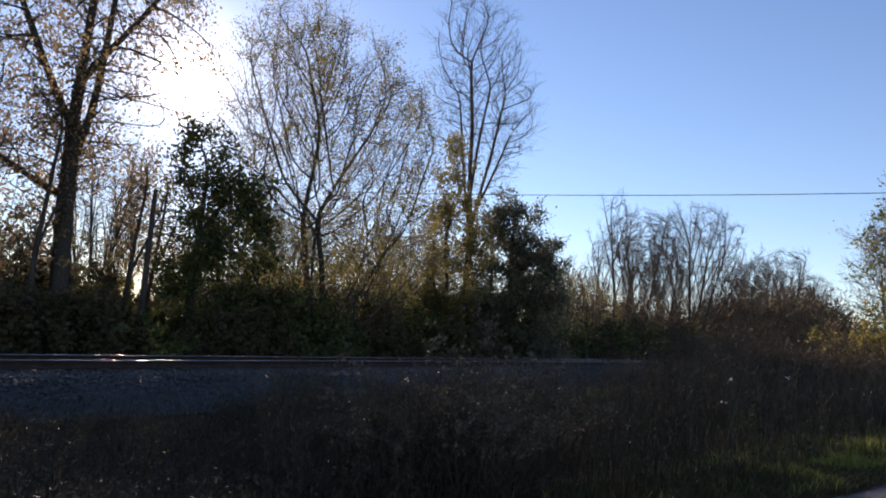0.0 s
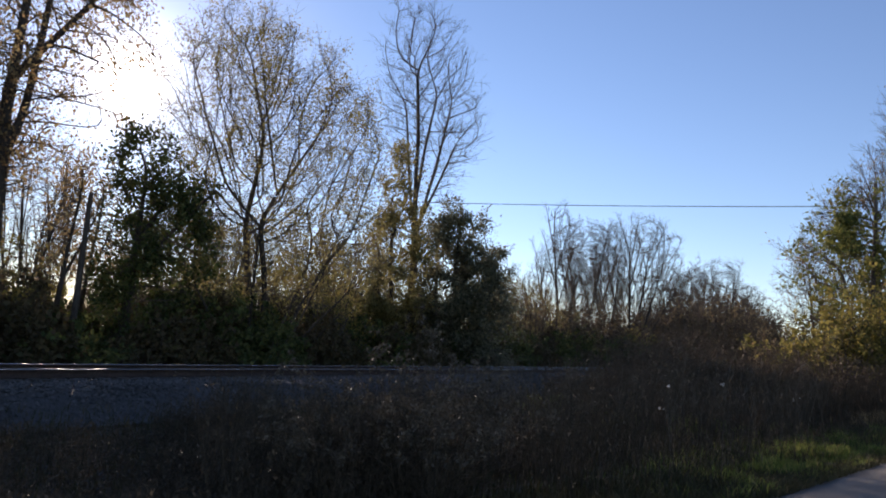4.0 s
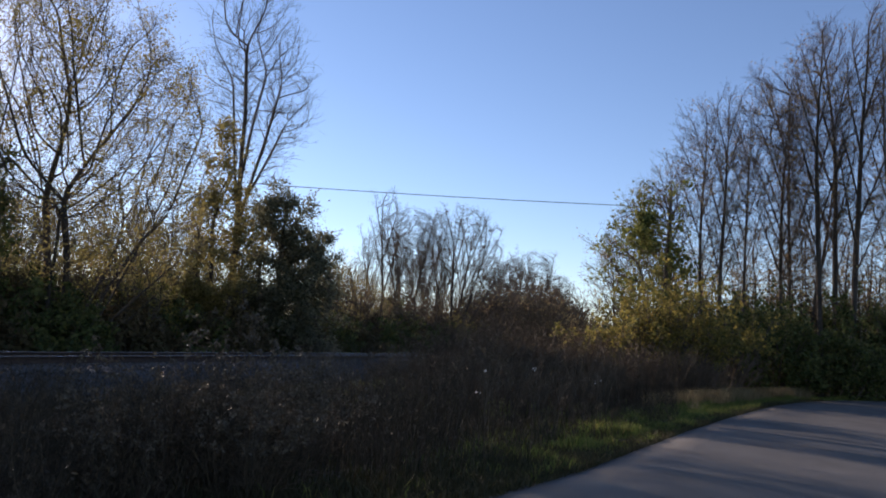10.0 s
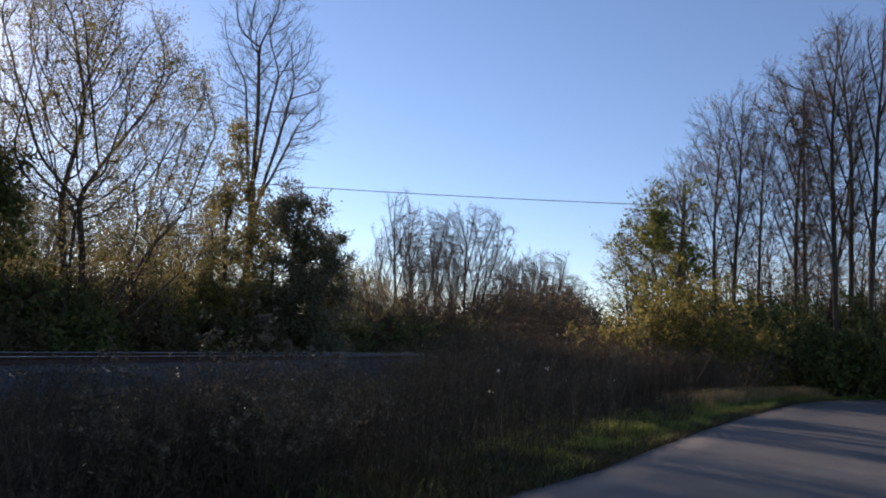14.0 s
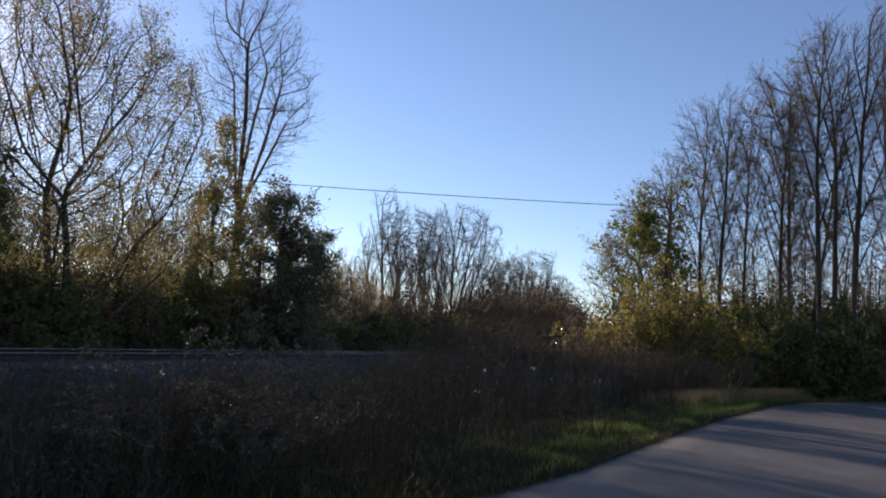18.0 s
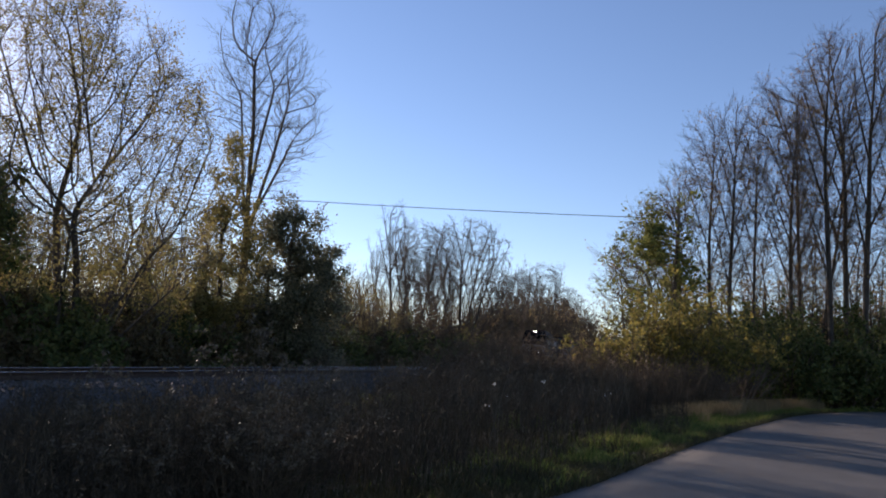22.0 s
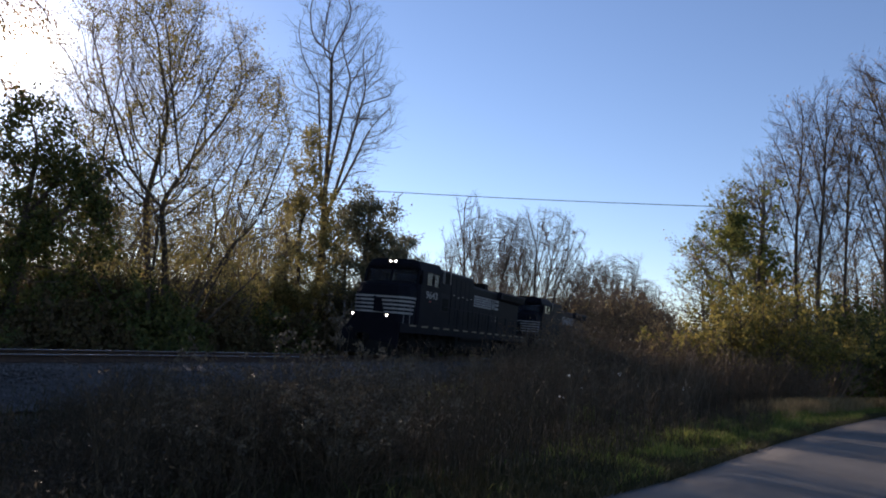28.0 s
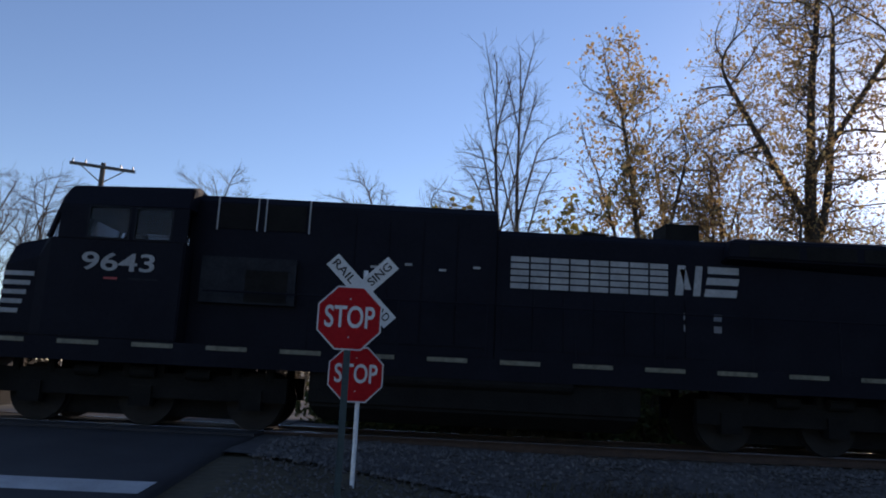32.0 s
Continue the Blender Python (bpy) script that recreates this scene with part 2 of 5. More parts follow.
def sprout(lines, radii, lengths, count, start, angle, ratio, thin, least):
    """Side shoots along lines: where they start, their ways, lengths and radii."""
    m, n, _ = lines.shape
    t = start + (0.98 - start) * (np.arange(count)[None] + rng.random((m, count))) / count
    f = t * (n - 1)
    i = np.minimum(f.astype(int), n - 2)
    w = (f - i)[..., None]
    rows = np.arange(m)[:, None]
    a, b = lines[rows, i], lines[rows, i + 1]
    p = a * (1 - w) + b * w
    tan = unit(b - a)
    side = unit(np.cross(tan, rng.normal(size=tan.shape)))
    ang = np.radians(angle * (0.7 + 0.6 * rng.random((m, count, 1))))
    d = unit(tan * np.cos(ang) + side * np.sin(ang))
    ln = lengths[:, None] * ratio * (1.15 - 0.6 * (t - start) / (1 - start)) * (0.65 + 0.7 * rng.random((m, count)))
    r = radii[rows, i] * (1 - w[..., 0]) + radii[rows, i + 1] * w[..., 0]
    return p.reshape(-1, 3), d.reshape(-1, 3), ln.ravel(), np.maximum(r.ravel() * thin, least)


def tubes(sets, sides=3):
    """One mesh's corners and faces for sets of lines with radii."""
    vv, ff, base = [], [], 0
    for lines, radii in sets:
        m, n, _ = lines.shape
        tan = unit(np.gradient(lines, axis=1))
        ref = np.where(np.abs(tan[..., 2:3]) > 0.9, np.array([1.0, 0, 0]), np.array([0, 0, 1.0]))
        u = unit(np.cross(tan, ref))
        v = np.cross(tan, u)
        a = np.arange(sides) * 2 * np.pi / sides
        ring = lines[:, :, None] + radii[:, :, None, None] * (np.cos(a)[:, None] * u[:, :, None] + np.sin(a)[:, None] * v[:, :, None])
        vv.append(ring.reshape(-1, 3))
        idx = base + np.arange(m * n * sides).reshape(m, n, sides)
        q = np.stack([idx[:, :-1], np.roll(idx, -1, 2)[:, :-1], np.roll(idx, -1, 2)[:, 1:], idx[:, 1:]], -1)
        ff.append(q.reshape(-1, 4))
        base += m * n * sides
    return np.concatenate(vv), np.concatenate(ff)


def taper(r, n, end):
    return r[:, None] * np.linspace(1, end, n)[None]


def blades(centres, size, ratio=0.6, droop=0.0):
    """A small pointed leaf at each centre, turned at random."""
    n = len(centres)
    a = unit(rng.normal(size=(n, 3)) - np.array([0, 0, droop]))
    b = unit(np.cross(a, rng.normal(size=(n, 3))))
    s = (size * (0.6 + 0.8 * rng.random(n)))[:, None]
    v = np.stack([centres - a * s, centres + b * s * ratio, centres + a * s, centres - b * s * ratio], 1).reshape(-1, 3)
    return v, np.arange(4 * n).reshape(n, 4)


def at(az, d):
    return d * math.sin(radians(az)), d * math.cos(radians(az))


def colonize(pos, up_from, goals, step, up, sway, rounds, climb):
    """Branches creep from the nodes of a trunk towards the goals that fill a crown."""
    pos, up_from = np.array(pos), list(up_from)
    kids, last = np.zeros(len(pos), int), np.zeros_like(pos)
    gaps = np.linalg.norm(goals[:, None] - pos[None], axis=2)
    near, gap = gaps.argmin(1), gaps.min(1)
    for k in range(rounds):
        keep = gap > 1.5 * step
        goals, near, gap = goals[keep], near[keep], gap[keep]
        if not len(goals):
            break
        idx, inv = np.unique(near, return_inverse=True)
        pull = np.zeros((len(idx), 3))
        np.add.at(pull, inv, unit(goals - pos[near]))
        on = np.array(up_from)[idx]
        ahead = np.where((on >= 0)[:, None], unit(pos[idx] - pos[on]), 0)
        d = unit(unit(pull) + 0.4 * ahead + np.array([0, 0, up]) + sway * rng.normal(size=pull.shape))
        one = np.zeros_like(pull)
        one[inv] = unit(goals - pos[near])
        d = np.where(((last[idx] * d).sum(1) > 0.93)[:, None], unit(one + 0.5 * sway * rng.normal(size=pull.shape)), d)
        d = unit(np.column_stack([d[:, :2], np.maximum(d[:, 2], climb)]))
        fresh = kids[idx] < 3
        idx, d = idx[fresh], d[fresh]
        if not len(idx):
            break
        tips = pos[idx] + step * d
        kids[idx] += 1
        last[idx] = d
        gaps = np.linalg.norm(goals[:, None] - tips[None], axis=2)
        best = gaps.argmin(1)
        closer = gaps.min(1) < gap
        near[closer], gap[closer] = best[closer] + len(pos), gaps.min(1)[closer]
        pos, up_from = np.concatenate([pos, tips]), up_from + list(idx)
        kids, last = np.concatenate([kids, np.zeros(len(tips), int)]), np.concatenate([last, d])
    return pos, np.array(up_from)


def fill_crown(crown, count, depth, hollow=0.45):
    """Goals spread through a crown given by its width at several heights: (z, left, right)."""
    c = np.array(crown, dtype=float)
    zs = np.linspace(c[0, 0], c[-1, 0], 200)
    lo, hi = np.interp(zs, c[:, 0], c[:, 1]), np.interp(zs, c[:, 0], c[:, 2])
    w = (hi - lo) ** 1.35 + 0.01
    k = rng.choice(200, count, p=w / w.sum())
    a, q = rng.random(count) * 2 * np.pi, rng.random(count) ** hollow
    ragged = 0.96 + 0.3 * np.array([noise.noise(Vector((3 * math.cos(b), 3 * math.sin(b), zs[i] * 0.6 + len(crown)))) for b, i in zip(a, k)])
    half = (hi - lo)[k] / 2
    return np.column_stack([(hi + lo)[k] / 2 + half * q * np.cos(a) * ragged, depth * half * q * np.sin(a), zs[k] + 0.15 * rng.normal(size=count)])


def limbs_of(pos, up_from, least, thick, power=2.1):
    """Node radii that grow with what they carry, and the chains of nodes from fork to tip."""
    n = len(pos)
    load = np.ones(n)
    for k in range(n - 1, -1, -1):
        if up_from[k] >= 0:
            load[up_from[k]] += load[k]
    roots = load[up_from < 0].max()
    radius = least + (thick - least) * ((load - 1) / (roots - 1)) ** (1 / power)
    heir = np.full(n, -1)
    for k in range(n):
        p = up_from[k]
        if p >= 0 and (heir[p] < 0 or load[k] > load[heir[p]]):
            heir[p] = k
    smooth = pos.copy()
    inner = (up_from >= 0) & (heir >= 0)
    for k in range(2):
        smooth[inner] = 0.5 * smooth[inner] + 0.25 * (smooth[up_from[inner]] + smooth[heir[inner]])
    chains = []
    for k in range(n):
        if up_from[k] < 0 or heir[up_from[k]] != k:
            line = [k] if up_from[k] < 0 else [up_from[k], k]
            while heir[line[-1]] >= 0:
                line.append(heir[line[-1]])
            if len(line) > 1:
                chains.append(line)
    return smooth, radius, chains


def make_tree(name, label, az, dist, base_z, stems, crown, goals=600, step=0.42, up=0.12, leaf=None, twig=TWIG, twigs=(2, 0.75, 2), least=0.008, depth=0.8, bend=0.012, wobble=0.022, hollow=0.45, category="tree", limbs=10, climb=-0.3, spray=42):
    """stems: (side, lean right, lean away, length, radius[, height of its fork, stem it forks from]). crown: (height, left, right). twigs: per node, their length, shoots on each."""
    global rng
    rng = np.random.default_rng(int(1000 + 10 * az + dist))
    x, y = at(az, dist)
    root = empty(name, pose(x, y, base_z, 0, 0, -az), label, category)
    pos, up_from, spans, floor = [], [], [], []
    for k, stem in enumerate(stems):
        side, right, away, length, r = stem[:5]
        n = max(4, int(length / step))
        start, parent = np.array([[side, 0.25 * rng.normal() * (len(stems) > 1), -0.3]]), -1
        if len(stem) > 5:
            lo, hi = spans[stem[6] if len(stem) > 6 else 0]
            parent = lo + int(np.argmin([abs(p[2] - stem[5]) for p in pos[lo:hi]]))
            start = np.array([pos[parent]])
        spans.append([len(pos), 0])
        line = grow(start, unit(np.array([[right, away, 1.0]])), np.array([length]), n, wobble, bend)[0]
        if parent >= 0:
            line = line[1:]
        for q, p in enumerate(line):
            up_from.append(parent if q == 0 else len(pos) - 1)
            pos.append(p)
            floor.append(r * (1 - 0.75 * q / len(line)) * 0.8)
        spans[-1][1] = len(pos)
    pos, up_from = colonize(pos, up_from, fill_crown(crown, goals, depth, hollow), step, up, 0.12, 90, climb)
    pos, radius, chains = limbs_of(pos, up_from, least, max(s[4] for s in stems))
    radius[:len(floor)] = np.maximum(radius[:len(floor)], floor)
    for p in np.where(up_from < 0)[0]:
        radius[p] *= 1.3
    chains.sort(key=lambda c: -radius[c[1]] * len(c))
    fine = {}
    made = 0
    for c in chains:
        base = up_from[c[0]] < 0
        if base or (made < limbs and radius[c[1]] > 2.5 * least):
            made += not base
            rr = radius[c].copy()
            rr[0] = min(rr[0], rr[1] * 1.5)
            v, f = tubes([(pos[c][None], rr[None])], 8 if base else 5)
            put("trunk" if base else "limb", fast_mesh("trunk" if base else "limb", v, f), BARK, root)
        else:
            fine.setdefault(len(c), []).append(c)
    sets = []
    for group in fine.values():
        g = np.array(group)
        rr = radius[g]
        rr[:, 0] = np.minimum(rr[:, 0], rr[:, 1] * 1.3)
        sets.append((pos[g], rr))
    k = np.where((up_from >= 0) & (radius < max(4.5 * least, 0.04)))[0]
    edge = np.stack([pos[up_from[k]], pos[k]], 1)
    count, length, shoots = twigs
    p, d, ln, r = sprout(edge, np.full((len(k), 2), least), np.full(len(k), length), count, 0.05, spray, 1.0, 0.8, least * 0.8)
    lines = grow(p, d, ln, 3, 0.13, 0.4 * up + 0.02)
    sets.append((lines, taper(r, 4, 0.6)))
    spots = [pos[k], lines[:, 1:].reshape(-1, 3)]
    if shoots:
        p, d, ln, r = sprout(lines, np.full(lines.shape[:2], least * 0.8), ln, shoots, 0.2, spray, 0.55, 0.8, least * 0.6)
        lines = grow(p, d, ln, 2, 0.13, 0.3 * up)
        sets.append((lines, taper(r, 3, 0.6)))
        spots.append(lines[:, 1:].reshape(-1, 3))
    v, f = tubes(sets, 3)
    tagged(put("crown", fast_mesh("crown", v, f), twig, root), kind="stuff")
    if leaf:
        count, size, mat, low, bias = (*leaf, 0.33)[:5]
        s = np.concatenate(spots)
        s = s[s[:, 2] > low]
        leaves_on(s, count, size, mat, root, 0.18, 0.7, bias)
    return root


def forked(stems, each, low, high, spread, reach):
    """Adds upswept side stems to every stem, alternating to both sides."""
    rows = list(stems)
    for k, (side, right, away, length, r) in enumerate(stems):
        for j in range(each):
            f = low + (high - low) * (j + 0.5) / each
            turn = (-1) ** (j + k) * spread * (1.15 - 0.4 * f)
            rows.append((0, right + turn, away + spread * (0.9, -0.7, 0.2, -0.3)[j % 4], length * reach * (1 - 0.45 * f), r * (0.32 - 0.16 * f), length * f * (1 - 0.3 * abs(right)), k))
    return rows


def leaves_on(s, count, size, mat, root, jitter, grain, bias):
    """Leaves gathered in patches along the points s."""
    s = s[:: max(1, len(s) // 7000)]
    w = np.clip(np.array([noise.noise(Vector(q) * grain) + 0.5 * noise.noise(Vector(q) * grain * 3.1) for q in s]) + bias, 0.0, 1) ** 1.5 + 0.004
    c = s[rng.choice(len(s), count, p=w / w.sum())] + rng.normal(size=(count, 3)) * jitter
    c[:, 2] = np.maximum(c[:, 2], 0.02)
    v, f = blades(c, size, 0.62, 0.5)
    return tagged(put("foliage", fast_mesh("foliage", v, f, False), mat, root), kind="stuff")


def make_bush(name, label, az, dist, base_z, width, height, depth, leaf, stems=26, count=5000, size=0.09, twig=TWIG, category="bush", turn=0.0, rough=0.35, stem=None, patchy=0.55, low=0.0):
    """A thicket: many stems from the ground with leaves all over, uneven in outline."""
    global rng
    rng = np.random.default_rng(int(3000 + 10 * az + 7 * dist))
    x, y = at(az, dist)
    root = empty(name, pose(x, y, base_z, 0, 0, -az + turn), label, category)
    a = rng.random(stems) * 2 * np.pi
    q = np.sqrt(rng.random(stems))
    p = np.stack([q * np.cos(a) * width * 0.36, q * np.sin(a) * depth * 0.36, np.full(stems, -0.2)], 1)
    d = unit(np.stack([p[:, 0] / width * 1.2, p[:, 1] / depth * 1.2, np.ones(stems)], 1))
    dome = np.sqrt(np.clip(1 - 0.75 * q ** 2, 0.1, 1))
    length = height * dome * (1 - rough + 1.5 * rough * rng.random(stems)) * 0.86
    lines = grow(p, d, length, 5, 0.10, 0.03)
    radii = taper(np.full(stems, stem or 0.012 + 0.006 * height), 6, 0.2)
    sets = [(lines, radii)]
    spots = [lines[:, 1:].reshape(-1, 3)]
    for cnt, start, angle, ratio, segs in ((7, 0.12, 45, 0.38, 3), (3, 0.1, 45, 0.5, 2)):
        p, d, length, r = sprout(lines, radii, length, cnt, start, angle, ratio, 0.6, 0.006 if stem is None else stem * 0.4)
        lines, radii = grow(p, d, length, segs, 0.14, 0.05), taper(r, segs + 1, 0.35)
        sets.append((lines, radii))
        spots.append(lines[:, 1:].reshape(-1, 3))
    v, f = tubes(sets, 3)
    tagged(put("brushwood", fast_mesh("brushwood", v, f), twig, root), kind="stuff")
    if count:
        s = np.concatenate(spots)
        leaves_on(s[s[:, 2] > low], count, size, leaf, root, min(0.12, 1.1 * size), 1.6 / max(1.0, dist / 40), patchy)
    return root

# ---- ground, roads, track ----
TRACK_Y = 15.3
CROSS_X0, CROSS_X1 = -9.6, -2.95      # the road that crosses the track
EDGE = [(-3.0, 4.9), (2, 3.25), (6, 2.05), (10, 0.85), (16.7, -0.7), (23, -2.35), (30.5, -4.5), (36, -6.6), (41, -9.2), (45.5, -12.6), (49, -17), (52, -24), (54, -34), (55, -60)]


def ease(a, b, v):
    t = np.clip((v - a) / (b - a), 0, 1)
    return t * t * (3 - 2 * t)


def road_line(x):
    """The side road's north edge."""
    return np.interp(x, [e[0] for e in EDGE], [e[1] for e in EDGE])


def ground_z(x, y, bed=True):
    x, y = np.asarray(x, float), np.asarray(y, float)
    z = -0.46 + 0 * x
    gap = y - road_line(x)
    z = z - 0.32 * ease(1.5, 4.5, gap) * (1 - ease(20, 60, np.abs(y)))
    z = z - 0.15 * ease(18.5, 21, y) + 0.9 * ease(30, 140, y)
    away = np.abs(y - TRACK_Y)
    if bed:
        z = z + (-0.24 - z) * (1 - ease(2.0, 3.7, away))
    cross = ease(CROSS_X0 - 2.2, CROSS_X0, x) * (1 - ease(CROSS_X1, CROSS_X1 + 6.0, x))
    ramp = -0.46 + 0.40 * (1 - ease(2.2, 10.5, away))
    return z + (ramp - 0.05 - z) * cross


def spaced(*runs):
    return np.unique(np.concatenate([np.arange(a, b, s) for a, b, s in runs] + [np.array([runs[-1][1]])]))


def sheet(name, xs, ys, material, lift=0.0, rough=0.0, label="", kind="structure", category="", skirt=0.0):
    gx, gy = np.meshgrid(xs, ys)
    z = ground_z(gx, gy) + lift
    if rough:
        z = z + rough * np.array([noise.noise(Vector((a * 0.8, b * 0.8, 0))) for a, b in zip(gx.ravel(), gy.ravel())]).reshape(gx.shape) * (np.hypot(gx, gy) < 60)
    if skirt:                               # the slab has a thickness at its edges
        gx, gy, z = [np.pad(a, 1, mode="edge") for a in (gx, gy, z)]
        z[[0, -1]] -= skirt
        z[1:-1, [0, -1]] -= skirt
    v = np.stack([gx, gy, z], -1).reshape(-1, 3)
    idx = np.arange(gx.size).reshape(gx.shape)
    f = np.stack([idx[:-1, :-1], idx[:-1, 1:], idx[1:, 1:], idx[1:, :-1]], -1).reshape(-1, 4)
    return tagged(put(name, fast_mesh(name, v, f), material), label, category, kind=kind)


sheet("ground", spaced((-2500, -200, 150), (-200, -30, 10), (-30, 60, 0.6), (60, 340, 8), (340, 2500, 180)),
      spaced((-2500, -200, 150), (-200, -20, 10), (-20, 34, 0.45), (34, 200, 8), (200, 2500, 180)), SOIL, -0.03, 0.02,
      "bare soil and leaf litter along a railway", category="ground")

# side road: strips between its two edges
def road_strip():
    pts = []
    for (x0, y0), (x1, y1) in zip(EDGE, EDGE[1:]):
        n = max(2, int(math.hypot(x1 - x0, y1 - y0) / 0.8))
        pts += [(x0 + (x1 - x0) * k / n, y0 + (y1 - y0) * k / n) for k in range(n)]
    pts = np.array(pts)
    for k in range(4):                      # round the bends
        pts[1:-1] = (pts[:-2] + 2 * pts[1:-1] + pts[2:]) / 4
    tan = unit(np.gradient(pts, axis=0))
    out = np.stack([tan[:, 1], -tan[:, 0]], 1)
    rough = np.array([0.09 * noise.noise(Vector((a * 1.3, b * 1.3, 3))) + 0.05 * noise.noise(Vector((a * 4, b * 4, 5))) for a, b in pts])
    across = np.linspace(0, 6.4, 9)
    v = []
    for w in across:
        q = pts + out * (w + (rough if w == 0 else 0 * rough))[:, None]
        crown = 0.05 * (1 - ((w - 3.2) / 3.2) ** 2)
        v.append(np.column_stack([q, np.full(len(q), -0.44 + crown)]))
    lip = v[0].copy()
    lip[:, 2] -= 0.12
    last = v[-1].copy()
    last[:, 2] -= 0.12
    v = [lip] + v + [last]
    n = len(pts)
    idx = np.arange(len(v) * n).reshape(len(v), n)
    f = np.stack([idx[:-1, :-1], idx[1:, :-1], idx[1:, 1:], idx[:-1, 1:]], -1).reshape(-1, 4)
    return fast_mesh("side_road", np.concatenate(v), f)


tagged(put("side_road", road_strip(), ASPHALT), "worn grey asphalt side road with crumbling edges", "road", kind="structure")
sheet("crossing_road", spaced((CROSS_X0, CROSS_X1, 0.35)), spaced((-8, 5.2, 1.1), (5.2, 13.6, 0.4)), SHADED_ASPHALT, 0.062, 0.0, "asphalt road rising to the level crossing, darkened for shade", category="road", skirt=0.14)
sheet("crossing_road", spaced((CROSS_X0, CROSS_X1, 0.35)), spaced((17.0, 40, 0.6)), SHADED_ASPHALT, 0.062, 0.0, "asphalt road beyond the level crossing, darkened for shade", category="road", skirt=0.14)
sheet("stop_line", spaced((CROSS_X0 / 2 - 1.5, CROSS_X1 - 0.1, 0.4)), spaced((8.5, 9.1, 0.2)), ROAD_PAINT, 0.068, 0.0, "worn white stop line painted across the lane", category="road marking")

# crossing planks between and beside the rails
for y0, y1 in ((TRACK_Y - 1.65, TRACK_Y - 0.80), (TRACK_Y - 0.62, TRACK_Y + 0.62), (TRACK_Y + 0.80, TRACK_Y + 1.65)):
    tagged(part("crossing_panel", box(CROSS_X0, CROSS_X1, y0, y1, -0.14, -0.012), SHADED_ASPHALT, bevel=0.01), "asphalt crossing panel laid between the rails", "crossing panel", kind="structure")

# rails: a real head, web and foot
RAIL_SECTION = [(-0.075, -0.185), (0.075, -0.185), (0.075, -0.172), (0.012, -0.155), (0.009, -0.05), (0.036, -0.036), (0.036, -0.012), (0.032, -0.0045), (0.02, -0.0012), (0.0, 0.0), (-0.02, -0.0012), (-0.032, -0.0045), (-0.036, -0.012), (-0.036, -0.036), (-0.009, -0.05), (-0.012, -0.155), (-0.075, -0.172)]
track = empty("railway_track", pose(0, TRACK_Y, 0), "single railway track of steel rails on dark wooden ties", "railway track", kind="structure")


def rail_mesh(y):
    xs = [-220, -60, -20, 0, 20, 40, 60, 100, 420]
    n = len(RAIL_SECTION)
    v = [(x, y + a, b) for x in xs for a, b in RAIL_SECTION]
    f = [(k * n + i, k * n + (i + 1) % n, (k + 1) * n + (i + 1) % n, (k + 1) * n + i) for k in range(len(xs) - 1) for i in range(n)]
    me = fast_mesh("rail", v, f, True)
    me.materials.append(RAIL_SIDE)
    me.materials.append(RAIL_TOP)
    me.polygons.foreach_set("material_index", [1 if 6 <= i % n <= 11 else 0 for i in range(len(f))])
    return me


for y in (-0.7525, 0.7525):
    put("rail", rail_mesh(y), None, track, "steel rail with a polished head")

# ballast bed, and loose stones on its near shoulder
sheet("ballast_bed", spaced((-220, -30, 10), (-30, 70, 0.4), (70, 420, 10)), spaced((TRACK_Y - 3.75, TRACK_Y + 3.75, 0.25)), BALLAST, 0.025, 0.05, "crushed grey stone ballast under the track", category="ballast")


def stones(count, x0, x1, y0, y1, size, lift=0.03):
    c = np.column_stack([x0 + (x1 - x0) * rng.random(count), y0 + (y1 - y0) * rng.random(count), np.zeros(count)])
    c = c[(c[:, 0] > CROSS_X1 + 0.4) | (c[:, 0] < CROSS_X0 - 0.4)]
    c[:, 2] = ground_z(c[:, 0], c[:, 1]) + lift
    base = np.array([(1, 0, 0), (0, 1, 0), (-1, 0, 0), (0, -1, 0), (0, 0, 0.8), (0, 0, -0.8)], float)
    s = size * (0.5 + rng.random((len(c), 1, 1)))
    v = base[None] * s * (0.6 + 0.8 * rng.random((len(c), 6, 1)))
    a = rng.random(len(c)) * 6.28
    ca, sa = np.cos(a)[:, None], np.sin(a)[:, None]
    v = np.stack([v[..., 0] * ca - v[..., 1] * sa, v[..., 0] * sa + v[..., 1] * ca, v[..., 2]], -1) + c[:, None]
    tri = np.array([(0, 1, 4), (1, 2, 4), (2, 3, 4), (3, 0, 4), (1, 0, 5), (2, 1, 5), (3, 2, 5), (0, 3, 5)])
    f = (tri[None] + 6 * np.arange(len(c))[:, None, None]).reshape(-1, 3)
    return fast_mesh("ballast_stones", v.reshape(-1, 3), f, False)


tagged(put("ballast_stones", stones(26000, -3, 45, TRACK_Y - 3.9, TRACK_Y - 0.9, 0.035), STONE), "loose crushed grey ballast stones on the shoulder", "ballast", kind="stuff")
tagged(put("gravel_verge", stones(9000, -2.4, 9, 5.4, 11.8, 0.022, 0.005), STONE), "scattered gravel on the verge beside the crossing", "gravel", kind="stuff")

# ---- trees beyond the track ----
FAR_Z = -0.75

